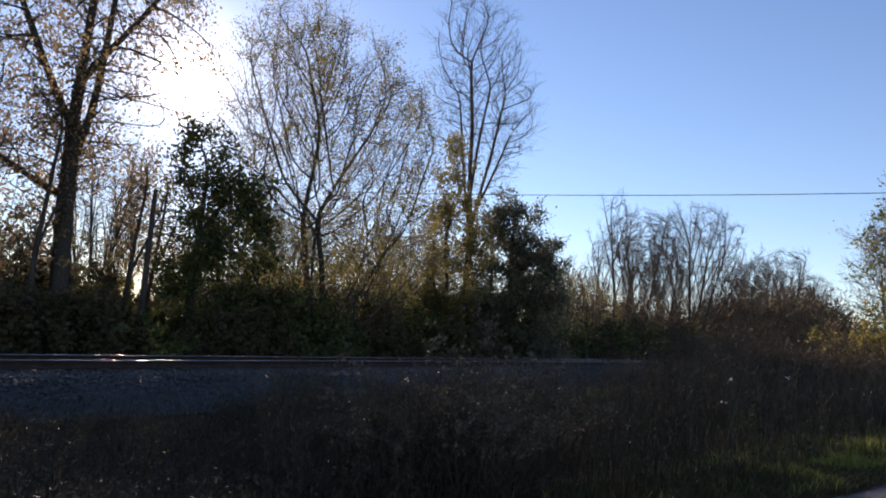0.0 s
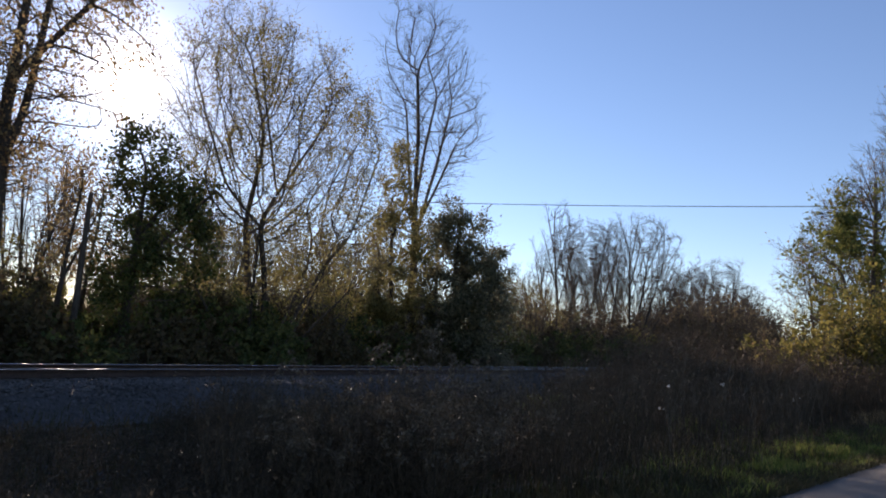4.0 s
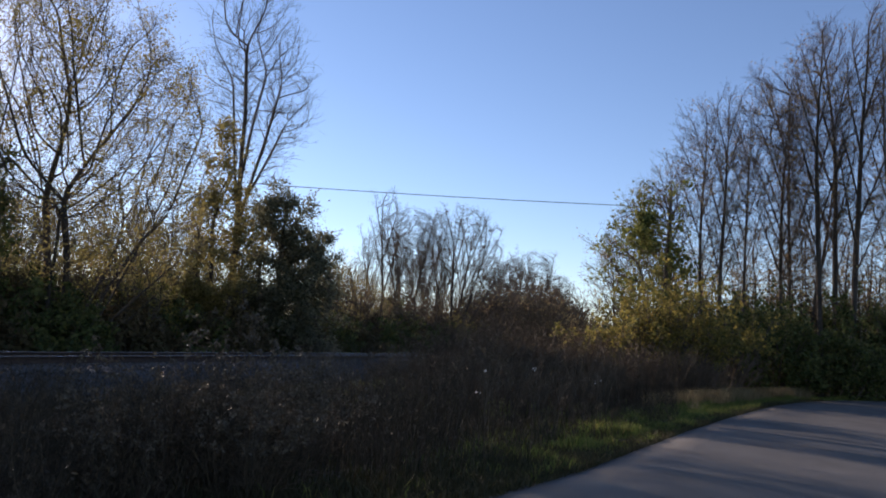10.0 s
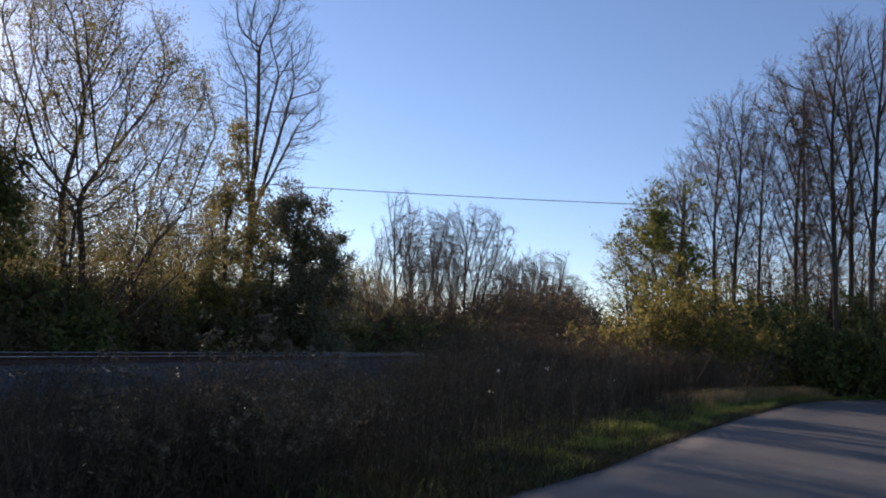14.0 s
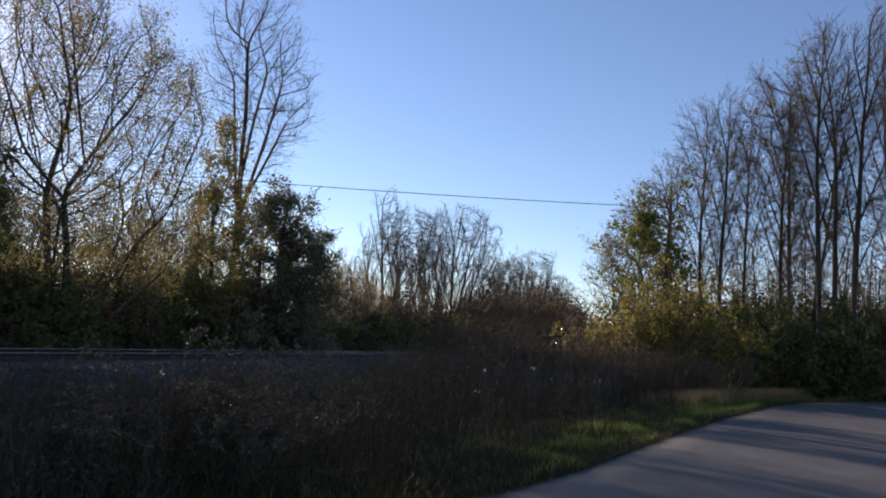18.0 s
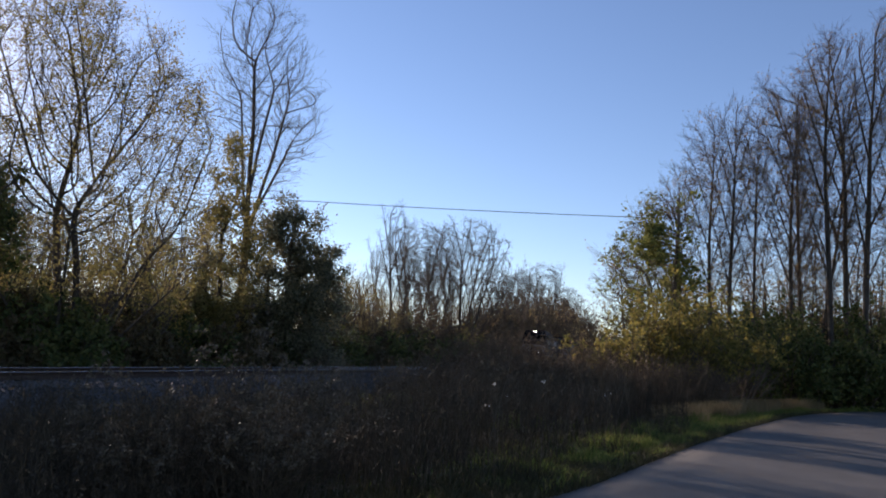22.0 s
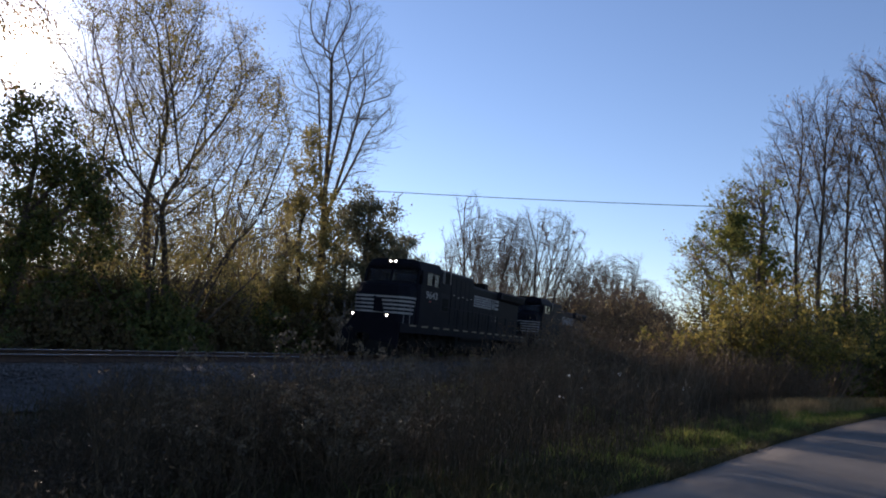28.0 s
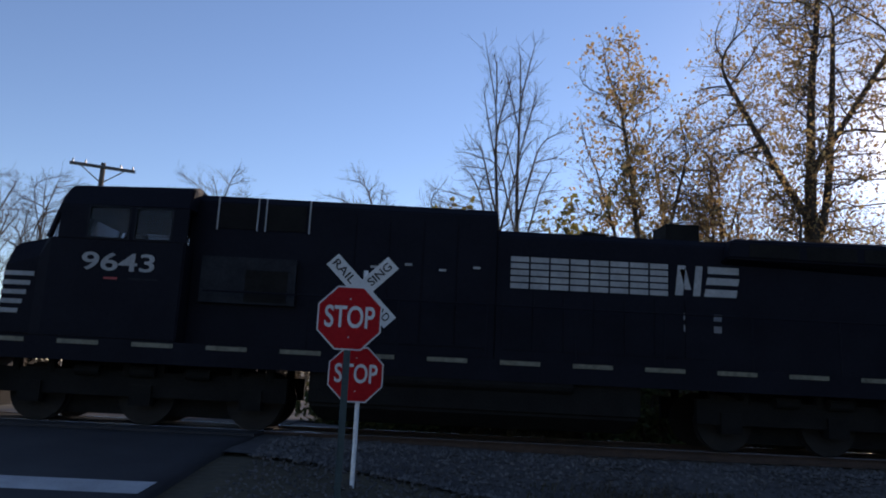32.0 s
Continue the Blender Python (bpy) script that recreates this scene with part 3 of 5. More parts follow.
# broad many-stemmed maple
make_tree("maple_tree", "broad many-stemmed tree with thin yellow-olive autumn leaves", 46.9, 31.5, FAR_Z,
          [(-0.55, -1.15, 0.05, 3.4, 0.09), (-0.5, -0.80, 0.25, 4.2, 0.10), (-0.4, -0.56, -0.3, 4.8, 0.11), (-0.3, -0.38, 0.3, 5.4, 0.12), (-0.2, -0.22, -0.25, 6.0, 0.12), (-0.1, -0.08, 0.15, 6.6, 0.13), (0.05, 0.05, -0.3, 6.4, 0.13), (0.15, 0.20, 0.3, 6.0, 0.12), (0.25, 0.36, -0.2, 5.4, 0.12), (0.32, 0.52, 0.25, 5.0, 0.11), (0.4, 0.70, 0.0, 4.6, 0.11), (0.46, 0.95, -0.2, 4.2, 0.10), (0.52, 1.35, 0.15, 3.8, 0.09), (0.58, 2.2, 0.05, 3.6, 0.07)],
          [(2.4, -1.6, 2.4), (4.2, -3.2, 4.8), (6.5, -4.2, 5.2), (9, -4.9, 5.3), (11, -5.2, 4.9), (12.5, -5.1, 3.9), (14, -4.7, 2.3), (15.8, -3.6, -1.2)],
          3600, 0.33, 0.05, (46000, 0.042, LEAF_MAPLE, 2.6), twigs=(2, 0.8, 2), least=0.0075, bend=0.0, wobble=0.028, hollow=0.6, limbs=20, climb=-0.15)
# tall bare tree
make_tree("bare_tree", "tall slender bare tree with fine upswept twigs", 57.9, 42.0, FAR_Z,
          [(0, -0.01, 0.0, 17.5, 0.20), (0, -0.16, 0.05, 8.0, 0.1, 7.6), (0, 0.20, 0.0, 8.5, 0.1, 7.2), (0, 0.42, -0.05, 6.0, 0.08, 8.4), (0, 0.08, 0.15, 7.0, 0.08, 9.4)],
          [(8.5, -0.7, 1.0), (11, -1.6, 2.6), (13, -2.4, 3.9), (14.5, -2.9, 4.4), (16, -3.1, 3.7), (18, -3.1, 2.9), (20, -2.9, 2.2), (21.8, -2.2, 0.9)],
          1400, 0.42, 0.28, None, least=0.0095, twigs=(2, 1.1, 2), limbs=12, climb=0.15)
# leafy vine-hung tree before it, and a dark cedar
make_tree("vine_hung_tree", "small tree hung with olive-brown leaves", 57.0, 40.0, FAR_Z,
          [(0, -0.05, 0, 8.0, 0.12), (0.5, 0.10, 0.1, 7.0, 0.1), (-0.6, -0.15, 0, 6.5, 0.09)],
          [(1.5, -1.8, 1.8), (5, -2.4, 1.8), (8, -2.1, 1.5), (10.5, -1.6, 1.1), (12.4, -0.9, 0.3)], 800, 0.40, 0.15, (17000, 0.072, LEAF_DULL, 0.8, 0.3), limbs=4)
make_tree("cedar_tree", "dark green cedar with a dense rounded crown", 61.3, 42.5, FAR_Z,
          [(0, 0.0, 0, 8.6, 0.16), (1.0, 0.12, 0, 7.0, 0.12), (-0.9, -0.06, 0.1, 7.0, 0.12)],
          [(0.4, -2.6, 3.6), (4, -2.6, 3.7), (6, -2.5, 3.3), (7.6, -2.3, 2.9), (9, -1.9, 1.8), (10.0, -1.2, 0.6)], 1300, 0.40, 0.03, (40000, 0.082, LEAF_CEDAR, 0.2, 0.38), limbs=3)
# vine-covered dark tree under the sun, with an arm of leaves
make_tree("ivy_covered_tree", "dark vine-covered tree with dense olive leaves", 37.2, 29.5, FAR_Z,
          [(0, 0.0, 0.0, 7.6, 0.2), (0.1, 0.75, 0, 4.2, 0.1, 3.6), (0.1, 0.5, 0.1, 3.4, 0.08, 4.8)],
          [(0.5, -1.1, 1.5), (3, -1.2, 2.4), (5, -1.2, 3.3), (6.8, -1.2, 3.4), (7.6, -1.1, 1.9), (8.9, -0.9, 0.9)], 1200, 0.32, 0.05, (15000, 0.078, LEAF_GREEN, 0.3, 0.2), limbs=5)
# large tree with a forked trunk
make_tree("forked_tree", "large tree with a forked trunk and sparse brown leaves", 28.9, 25.5, FAR_Z,
          [(0.0, -0.03, 0.0, 15.0, 0.27), (0, 0.36, 0.05, 8.0, 0.16, 6.2), (0, -2.4, 0.1, 4.2, 0.15, 5.0), (0, -0.5, -0.1, 6.0, 0.1, 7.4), (0, 0.5, -0.2, 5.0, 0.09, 9.0)],
          [(5.6, -3.6, 1.0), (7, -4.2, 2.2), (9, -4.2, 3.4), (11, -4.0, 3.9), (13, -3.7, 3.8), (15, -3.0, 3.1), (17.2, -1.4, 1.4)],
          2100, 0.36, 0.12, (15000, 0.058, LEAF_RUST, 4.0), limbs=14)
# slim companions between it and the orange tree
for az, d, hgt, lean, wide in ((19.2, 27, 12.0, 0.02, 1.5), (23.9, 26, 11.0, -0.16, 1.6), (26.8, 25, 8.6, -0.02, 1.2), (32.6, 27.5, 7.4, 0.06, 1.4), (21.9, 28.5, 12.5, 0.03, 1.5), (34.2, 31, 8.0, 0.02, 1.5)):
    tagged(make_tree("slim_tree", "slim young tree with a few rusty leaves", az, d, FAR_Z, [(0, lean, 0, hgt * 0.9, 0.085), (0, lean + 0.3, 0, hgt * 0.35, 0.05, hgt * 0.4)],
                     [(hgt * 0.3, -0.4 + lean * hgt * 0.3, 0.4 + lean * hgt * 0.3), (hgt * 0.55, -wide + lean * hgt * 0.55, wide + lean * hgt * 0.55), (hgt * 0.8, -wide * 0.9 + lean * hgt * 0.8, wide * 0.8 + lean * hgt * 0.8), (hgt, -0.4 + lean * hgt, 0.4 + lean * hgt)],
                     480, 0.36, 0.2, (1600, 0.058, LEAF_RUST, 3.0), limbs=4), group="slim trees beyond the track")
make_tree("orange_leaved_tree", "tree with clusters of orange-brown autumn leaves", 17.0, 24.5, FAR_Z,
          [(0, -0.10, 0, 11.6, 0.14), (0, 0.22, 0.05, 6.4, 0.09, 3.6), (0, -0.35, 0, 5.0, 0.08, 4.6)],
          [(3.6, -0.8, 1.2), (6, -2.4, 2.2), (8, -2.7, 2.4), (9.6, -2.6, 2.1), (11.6, -2.6, 0.7), (13.8, -2.1, -0.6)], 1000, 0.34, 0.16, (6000, 0.072, LEAF_RUST, 3.4), limbs=8)
make_tree("bare_tree", "small bare tree with two straight stems", 6.5, 24.5, FAR_Z,
          forked([(-0.25, -0.02, 0, 13.3, 0.10), (0.3, 0.0, 0, 13.5, 0.10), (-0.4, -0.34, 0.1, 9.0, 0.06)], 8, 0.3, 0.88, 0.26, 0.28),
          [(4.2, -1.0, 1.0), (6, -2.9, 1.9), (7.4, -3.2, 2.0), (9, -2.5, 1.7), (10.8, -1.4, 1.3), (12.6, -0.9, 0.9)], 520, 0.34, 0.18, None, least=0.0075, twigs=(3, 0.7, 2), wobble=0.012, limbs=10, climb=0.2, spray=34)
make_bush("leafy_bush", "tall olive-green leafy bush behind the track", 10.2, 26, FAR_Z, 3.4, 9.0, 3.5, LEAF_YELLOW, 34, 8000, 0.10)
make_bush("leafy_bush", "tall olive-green leafy bush behind the track", 14.2, 27, FAR_Z, 3.0, 8.4, 3.5, LEAF_OLIVE, 34, 8000, 0.10)
# distant bare trees past the crossing
FAN = [(4, -0.9, 0.9), (7, -2.4, 2.4), (10, -3.4, 3.4), (12.5, -3.2, 3.2), (14.5, -1.6, 1.6)]
far_a = make_tree("distant_tree", "distant bare tree with a fine twiggy crown", -5.4, 46, FAR_Z, forked([(0, 0.0, 0, 14.2, 0.12), (0.2, -0.16, 0, 11.0, 0.08), (0.2, 0.18, 0, 10.5, 0.08)], 6, 0.3, 0.85, 0.34, 0.36), FAN, 160, 0.5, 0.2, None, least=0.010, twigs=(3, 0.9, 2), wobble=0.015, limbs=3, climb=0.2, spray=32)
far_b = make_tree("distant_tree", "distant bare tree with a spreading pale crown", -16.2, 55, FAR_Z, forked([(-0.3, -0.22, 0, 13.0, 0.1), (0, 0.0, 0, 15.5, 0.13), (0.3, 0.22, 0, 13.0, 0.1)], 6, 0.3, 0.85, 0.34, 0.4), [(z * 1.1, a * 1.3, b * 1.3) for z, a, b in FAN], 200, 0.55, 0.2, None, least=0.011, twigs=(3, 1.0, 2), wobble=0.015, limbs=3, climb=0.2, spray=32)
for k, (az, d, s) in enumerate(((-13.6, 62, 0.92), (-19.0, 64, 0.86), (-24.4, 58, 0.92), (-27.6, 56, 0.9), (-30.2, 58, 0.96), (-33.0, 56, 0.9), (-36.0, 58, 0.96), (-9.0, 80, 0.85), (-1.5, 78, 0.8), (3.0, 75, 0.8))):
    x, y = at(az, d)
    copy_thing(far_b if k % 2 else far_a, pose(x, y, FAR_Z, 0, 0, 40 * k) @ Matrix.Scale(s, 4))
# far stand along the track
stand = make_tree("distant_tree", "distant bare tree with a rounded fan of fine twigs", 75.0, 102, -0.3,
                  forked([(-0.3, -0.46, 0, 15.5, 0.13), (-0.2, -0.27, 0.2, 17.0, 0.15), (0, -0.09, -0.2, 18.2, 0.17), (0.1, 0.08, 0.1, 18.4, 0.17), (0.2, 0.26, -0.2, 17.2, 0.15), (0.3, 0.46, 0.1, 15.5, 0.13)], 8, 0.2, 0.85, 0.3, 0.5),
                  [(6, -2.2, 2.2), (9, -4.0, 4.0), (12, -5.4, 5.4), (15, -6.0, 6.0), (17.6, -5.2, 5.2), (19.8, -2.6, 2.6)], 900, 0.55, 0.15, None, least=0.016, twigs=(3, 1.1, 2), bend=0.0, wobble=0.012, limbs=10, climb=0.15, spray=40)
spire = make_tree("distant_tree", "distant slim bare tree standing above the others", 69.4, 80, -0.3, forked([(0, 0.0, 0, 16.8, 0.15), (0.3, 0.17, 0.1, 12.0, 0.1), (-0.3, -0.2, 0, 11.0, 0.1)], 5, 0.3, 0.8, 0.25, 0.5),
                  [(5, -1.0, 1.0), (8, -2.4, 2.6), (11, -2.6, 2.8), (14, -1.5, 1.6), (17.2, -0.4, 0.4)], 460, 0.5, 0.15, None, least=0.014, twigs=(3, 0.9, 2), bend=0.002, wobble=0.012, limbs=6, climb=0.15, spray=40)
for k, (az, d, size, kind) in enumerate(((71.2, 96, 0.92, stand), (67.9, 84, 0.78, spire), (77.6, 122, 0.8, stand), (73.1, 112, 0.82, stand), (80.9, 165, 1.12, stand), (82.8, 190, 0.98, stand), (79.2, 150, 0.92, stand), (65.9, 80, 0.62, spire), (52.5, 60, 0.56, stand), (49.0, 62, 0.66, spire), (44, 58, 0.56, stand), (55.5, 60, 0.60, spire), (40, 56, 0.56, stand), (33, 52, 0.66, spire), (30.5, 48, 0.58, stand), (23.0, 46, 0.66, spire), (18.5, 50, 0.60, stand), (12.5, 52, 0.56, spire))):
    x, y = at(az, d)
    copy_thing(kind, pose(x, y, -0.5, 0, 0, 57 * k) @ Matrix.Scale(size, 4))

# ---- trees and bushes where the side road bends ----
for az, d, hgt, rad, lean, wide in ((87.6, 47, 9.4, 0.06, -0.10, 1.9), (89.3, 49, 12.6, 0.07, -0.06, 1.9), (91.3, 50, 15.4, 0.08, -0.05, 2.0), (93.7, 48, 18.6, 0.11, -0.05, 2.0), (94.6, 47, 18.9, 0.12, 0.01, 2.0), (96.3, 49, 18.6, 0.09, -0.02, 1.8), (99.1, 48, 20.6, 0.11, -0.09, 2.1), (99.8, 49, 20.8, 0.12, -0.08, 2.0), (100.4, 51, 21.4, 0.11, -0.05, 1.9), (101.3, 48, 23.4, 0.15, -0.02, 2.2), (102.1, 50, 24.4, 0.15, -0.03, 2.2), (103.0, 48, 24.4, 0.17, 0.07, 2.3), (105.2, 51, 23.6, 0.11, 0.01, 2.0), (106.6, 52, 23.0, 0.13, -0.02, 2.1), (108.4, 52, 23.0, 0.13, 0.03, 2.1), (110.6, 54, 22.5, 0.14, 0.02, 2.1)):
    hgt *= 0.97
    x0 = lean * hgt
    tagged(make_tree("roadside_tree", "tall straight bare tree in a roadside stand", az, d, -0.5, forked([(0, lean * 0.8, 0, hgt * 0.97, rad)], 9, 0.28, 0.88, 0.30, 0.28),
              [(hgt * 0.26, -0.5 + 0.15 * x0, 0.5 + 0.15 * x0), (hgt * 0.45, -wide * 0.8 + 0.35 * x0, wide * 0.8 + 0.35 * x0), (hgt * 0.68, -wide + 0.6 * x0, wide + 0.6 * x0), (hgt * 0.86, -wide * 0.8 + 0.85 * x0, wide * 0.8 + 0.85 * x0), (hgt, -0.4 + x0, 0.4 + x0)],
              520, 0.43, 0.3, (700, 0.06, LEAF_RUST, 5.0), least=0.0095, twigs=(4, 1.0, 2), bend=0.008, wobble=0.012, hollow=0.5, limbs=8, climb=0.25, spray=34), group="roadside stand of trees")
make_tree("leafy_tree", "small tree with green leaves and bare outer twigs", 90.0, 42, -0.5,
          [(0.6, 0.0, 0, 9.6, 0.13), (0.3, -0.22, 0, 6.6, 0.09), (0, -0.42, 0.1, 5.0, 0.07)],
          [(3.0, -2.4, 1.8), (5, -3.2, 1.9), (7.4, -3.2, 1.9), (9.4, -2.2, 1.9), (11.2, -0.7, 1.6)], 1000, 0.38, 0.06, (5200, 0.10, LEAF_OLIVE, 4.4, 0.02), limbs=6)
make_bush("yellow_bush", "rounded bush with yellow-green autumn leaves", 88.6, 35, -0.6, 4.0, 5.0, 4, LEAF_YELLOW, 50, 9000, 0.075, patchy=0.32, low=1.0)
make_bush("yellow_bush", "rounded bush with yellow-green autumn leaves", 91.4, 36, -0.6, 5.4, 6.3, 4, LEAF_YELLOW, 60, 13000, 0.075, patchy=0.32, low=1.4)
make_bush("yellow_bush", "low bush with yellow-green autumn leaves", 94.2, 38, -0.6, 3.8, 5.8, 3.6, LEAF_YELLOW, 44, 5000, 0.075, patchy=0.32, low=2.2)
for az, d, w, hgt in ((97.5, 43, 6, 5.8), (100.5, 46, 7, 6.3), (103.5, 49, 7, 6.6), (106.8, 51, 7, 6.8), (110, 52, 7, 6.8), (99, 56, 8, 7.4), (101.8, 58, 8, 7.6), (104.5, 60, 8, 7.8), (96.6, 56, 8, 7.2), (94, 52, 8, 6.6), (90, 54, 8, 6.6), (109, 60, 8, 6.2)):
    make_bush("roadside_bush", "dense dark green bush at the foot of roadside trees", az, d, -0.6, w, hgt, 4, LEAF_GREEN, 34, 13000, 0.10)
# leafless saplings that fill the gaps between trunks and along the track, and the woods behind the hedge
sapling = make_tree("sapling", "thin leafless sapling in the undergrowth", 97.0, 55, -0.5, [(0, -0.05, 0, 7.0, 0.05), (0.4, 0.15, 0.1, 6.0, 0.04), (-0.5, -0.2, 0, 6.0, 0.04), (0.9, 0.05, 0, 6.5, 0.04), (-1.0, 0.0, 0, 6.5, 0.04)],
                    [(1.5, -1.8, 1.8), (4, -2.2, 2.2), (6.5, -2.0, 2.0), (9.0, -1.0, 1.0)], 620, 0.42, 0.2, (700, 0.07, LEAF_RUST, 2.0), least=0.009, limbs=4)
for k, (az, d, size) in enumerate(((93.0, 56, 0.9), (95.2, 58, 1.0), (99.0, 57, 1.0), (101.0, 60, 0.95), (103.2, 57, 1.05), (105.2, 59, 1.0), (107.4, 58, 1.0), (109.8, 60, 1.0), (91.0, 57, 1.0), (88.8, 55, 0.8), (97.8, 70, 1.2), (102.2, 70, 1.2), (106.4, 70, 1.2), (94.2, 53, 1.15), (97.6, 54, 1.25), (99.8, 53, 1.25), (101.9, 54, 1.3), (104.2, 54, 1.25), (106.2, 55, 1.3), (108.6, 55, 1.3), (92.2, 52, 1.0), (66.4, 72, 0.85), (68.2, 78, 0.9), (70.2, 84, 0.95), (71.8, 90, 1.0), (73.6, 96, 1.05), (75.2, 104, 1.1), (76.8, 110, 1.2), (78.4, 118, 1.3), (79.8, 128, 1.4), (81.2, 140, 1.5), (82.6, 152, 1.5), (83.6, 165, 1.4), (63.4, 57, 0.75), (64.8, 58, 0.75), (66.0, 60, 0.75), (67.4, 62, 0.75), (69.0, 66, 0.75))):
    x, y = at(az, d)
    copy_thing(sapling, pose(x, y, -0.5, 0, 0, 71 * k) @ Matrix.Scale(size, 4))
young = make_tree("young_tree", "small twiggy tree with thin yellow leaves in the woods", 50.6, 47, FAR_Z, [(0, -0.05, 0, 6.0, 0.06), (0.5, 0.2, 0.1, 5.5, 0.05), (-0.5, -0.25, 0, 5.5, 0.05), (1.0, 0.1, 0, 5.5, 0.05)],
                  [(1.2, -2.0, 2.0), (3.5, -2.6, 2.6), (6, -2.3, 2.3), (8.2, -1.0, 1.0)], 720, 0.40, 0.15, (4200, 0.06, LEAF_DULL, 1.0, 0.15), least=0.009, limbs=4)
for k, (az, d, size) in enumerate(((14.0, 38, 0.8), (17.5, 36, 0.85), (21.6, 38, 0.75), (26.0, 44, 0.7), (31.0, 46, 0.75), (36.2, 46, 0.8), (39.4, 48, 1.0), (42.0, 46, 0.95), (44.6, 50, 1.05), (47.4, 48, 1.0), (53.2, 50, 1.05), (55.8, 52, 1.1), (62.6, 60, 1.0), (64.4, 62, 1.0), (65.8, 64, 0.95), (67.0, 66, 0.95), (68.4, 70, 0.85), (70.2, 76, 0.75), (58.8, 56, 1.1))):
    x, y = at(az, d)
    copy_thing(young, pose(x, y, FAR_Z, 0, 0, 83 * k) @ Matrix.Scale(size, 4))

# ---- dark hedge along the far side of the track ----
HEDGE = "shaded brambly hedge of olive-brown leaves along the track"
kinds = [make_bush("hedge_bush", HEDGE, 30 + 14 * k, 22.5 / math.cos(radians(30 + 14 * k)), FAR_Z, 4.6, 3.3 + 0.3 * (k % 2), 3.4, (LEAF_BROWN, LEAF_GREEN, LEAF_BROWN)[k], 30, 8000, 0.09, turn=20 * k, rough=0.25) for k in range(3)]
for ob in kinds:
    tagged(ob, group="hedge along the track")
k = 0
for x in np.arange(-1.5, 130, 2.6):
    for row, y in enumerate((21.2, 24.2)):
        k += 1
        if rng.random() < 0.05:
            continue
        low = 1.3 * (abs(x - 15.5) < 2.3)
        copy_thing(kinds[k % 3], pose(x + rng.normal() * 0.5, y + rng.normal() * 0.4 - 0.012 * min(x, 84) * (row == 0), FAR_Z - low - 0.7 * rng.random() + 0.5 * row, 0, 0, 360 * rng.random()))
# tall leafy brush at the foot of the trees left of the sun
for az, d, w, hgt, leaf in ((24.8, 27, 3.6, 6.2, LEAF_RUST), (21.0, 26, 3.8, 6.8, LEAF_RUST), (17.6, 27, 3.6, 6.0, LEAF_YELLOW), (28.0, 29, 3.4, 5.4, LEAF_YELLOW), (31.2, 30, 3.2, 3.3, LEAF_YELLOW), (39.0, 34, 3.4, 4.6, LEAF_GREEN), (44.5, 36, 5, 5.8, LEAF_YELLOW), (51.0, 38, 6, 6.2, LEAF_YELLOW), (54.5, 42, 5, 7.0, LEAF_MAPLE)):
    make_bush("tall_bush", "tall open bush with yellow and rusty leaves", az, d, FAR_Z, w, hgt, 3.2, leaf, 30, 6000, 0.07)
# dense brush that closes the distance along the track
far_bush = make_bush("distant_bush", "dense distant brown-green brush", 66.0, 66, -0.7, 9, 6.0, 5, LEAF_THICKET, 60, 6000, 0.13, THICKET_TWIG, stem=0.03)
for k, (az, d, size) in enumerate(((69.0, 76, 1.2), (70.6, 82, 1.25), (72.2, 88, 1.25), (73.8, 96, 1.3), (75.4, 108, 1.5), (85.0, 88, 0.7), (86.2, 86, 0.75), (87.6, 84, 0.9), (89.2, 80, 1), (91.8, 76, 1), (94.6, 72, 1), (97.4, 72, 1.2), (100.4, 72, 1.3), (103.6, 72, 1.3), (107.0, 72, 1.3), (110.4, 72, 1.3), (36.5, 42, 0.75), (39.5, 46, 0.85), (42.5, 44, 0.8), (45.5, 46, 0.85), (48.5, 45, 0.8), (51.5, 47, 0.9), (33.5, 42, 0.75), (30, 40, 0.7), (26, 38, 0.7), (22, 38, 0.7), (64.0, 68, 0.9), (61.0, 64, 1), (57.0, 58, 1), (53.0, 54, 1), (0.5, 60, 1), (-6, 64, 1), (-12, 66, 1), (-17.5, 66, 1), (-29.5, 60, 1), (-34.5, 60, 1))):
    x, y = at(az, d)
    copy_thing(far_bush, pose(x, y, -0.7 - 0.5 * rng.random(), 0, 0, 47 * k) @ Matrix.Scale(size, 4))
thicket = make_bush("distant_thicket", "broad brown thicket far along the track", 79.4, 150, -0.7, 18, 14.5, 9, LEAF_THICKET, 130, 12000, 0.17, THICKET_TWIG, rough=0.25, stem=0.05)
for k, (az, d, size) in enumerate(((76.9, 122, 0.74), (78.2, 136, 0.88), (80.7, 172, 1.12), (81.9, 196, 1.28), (82.9, 222, 1.4), (83.8, 250, 1.45))):
    x, y = at(az, d)
    copy_thing(thicket, pose(x, y, -0.7, 0, 0, 61 * k) @ Matrix.Scale(size, 4))
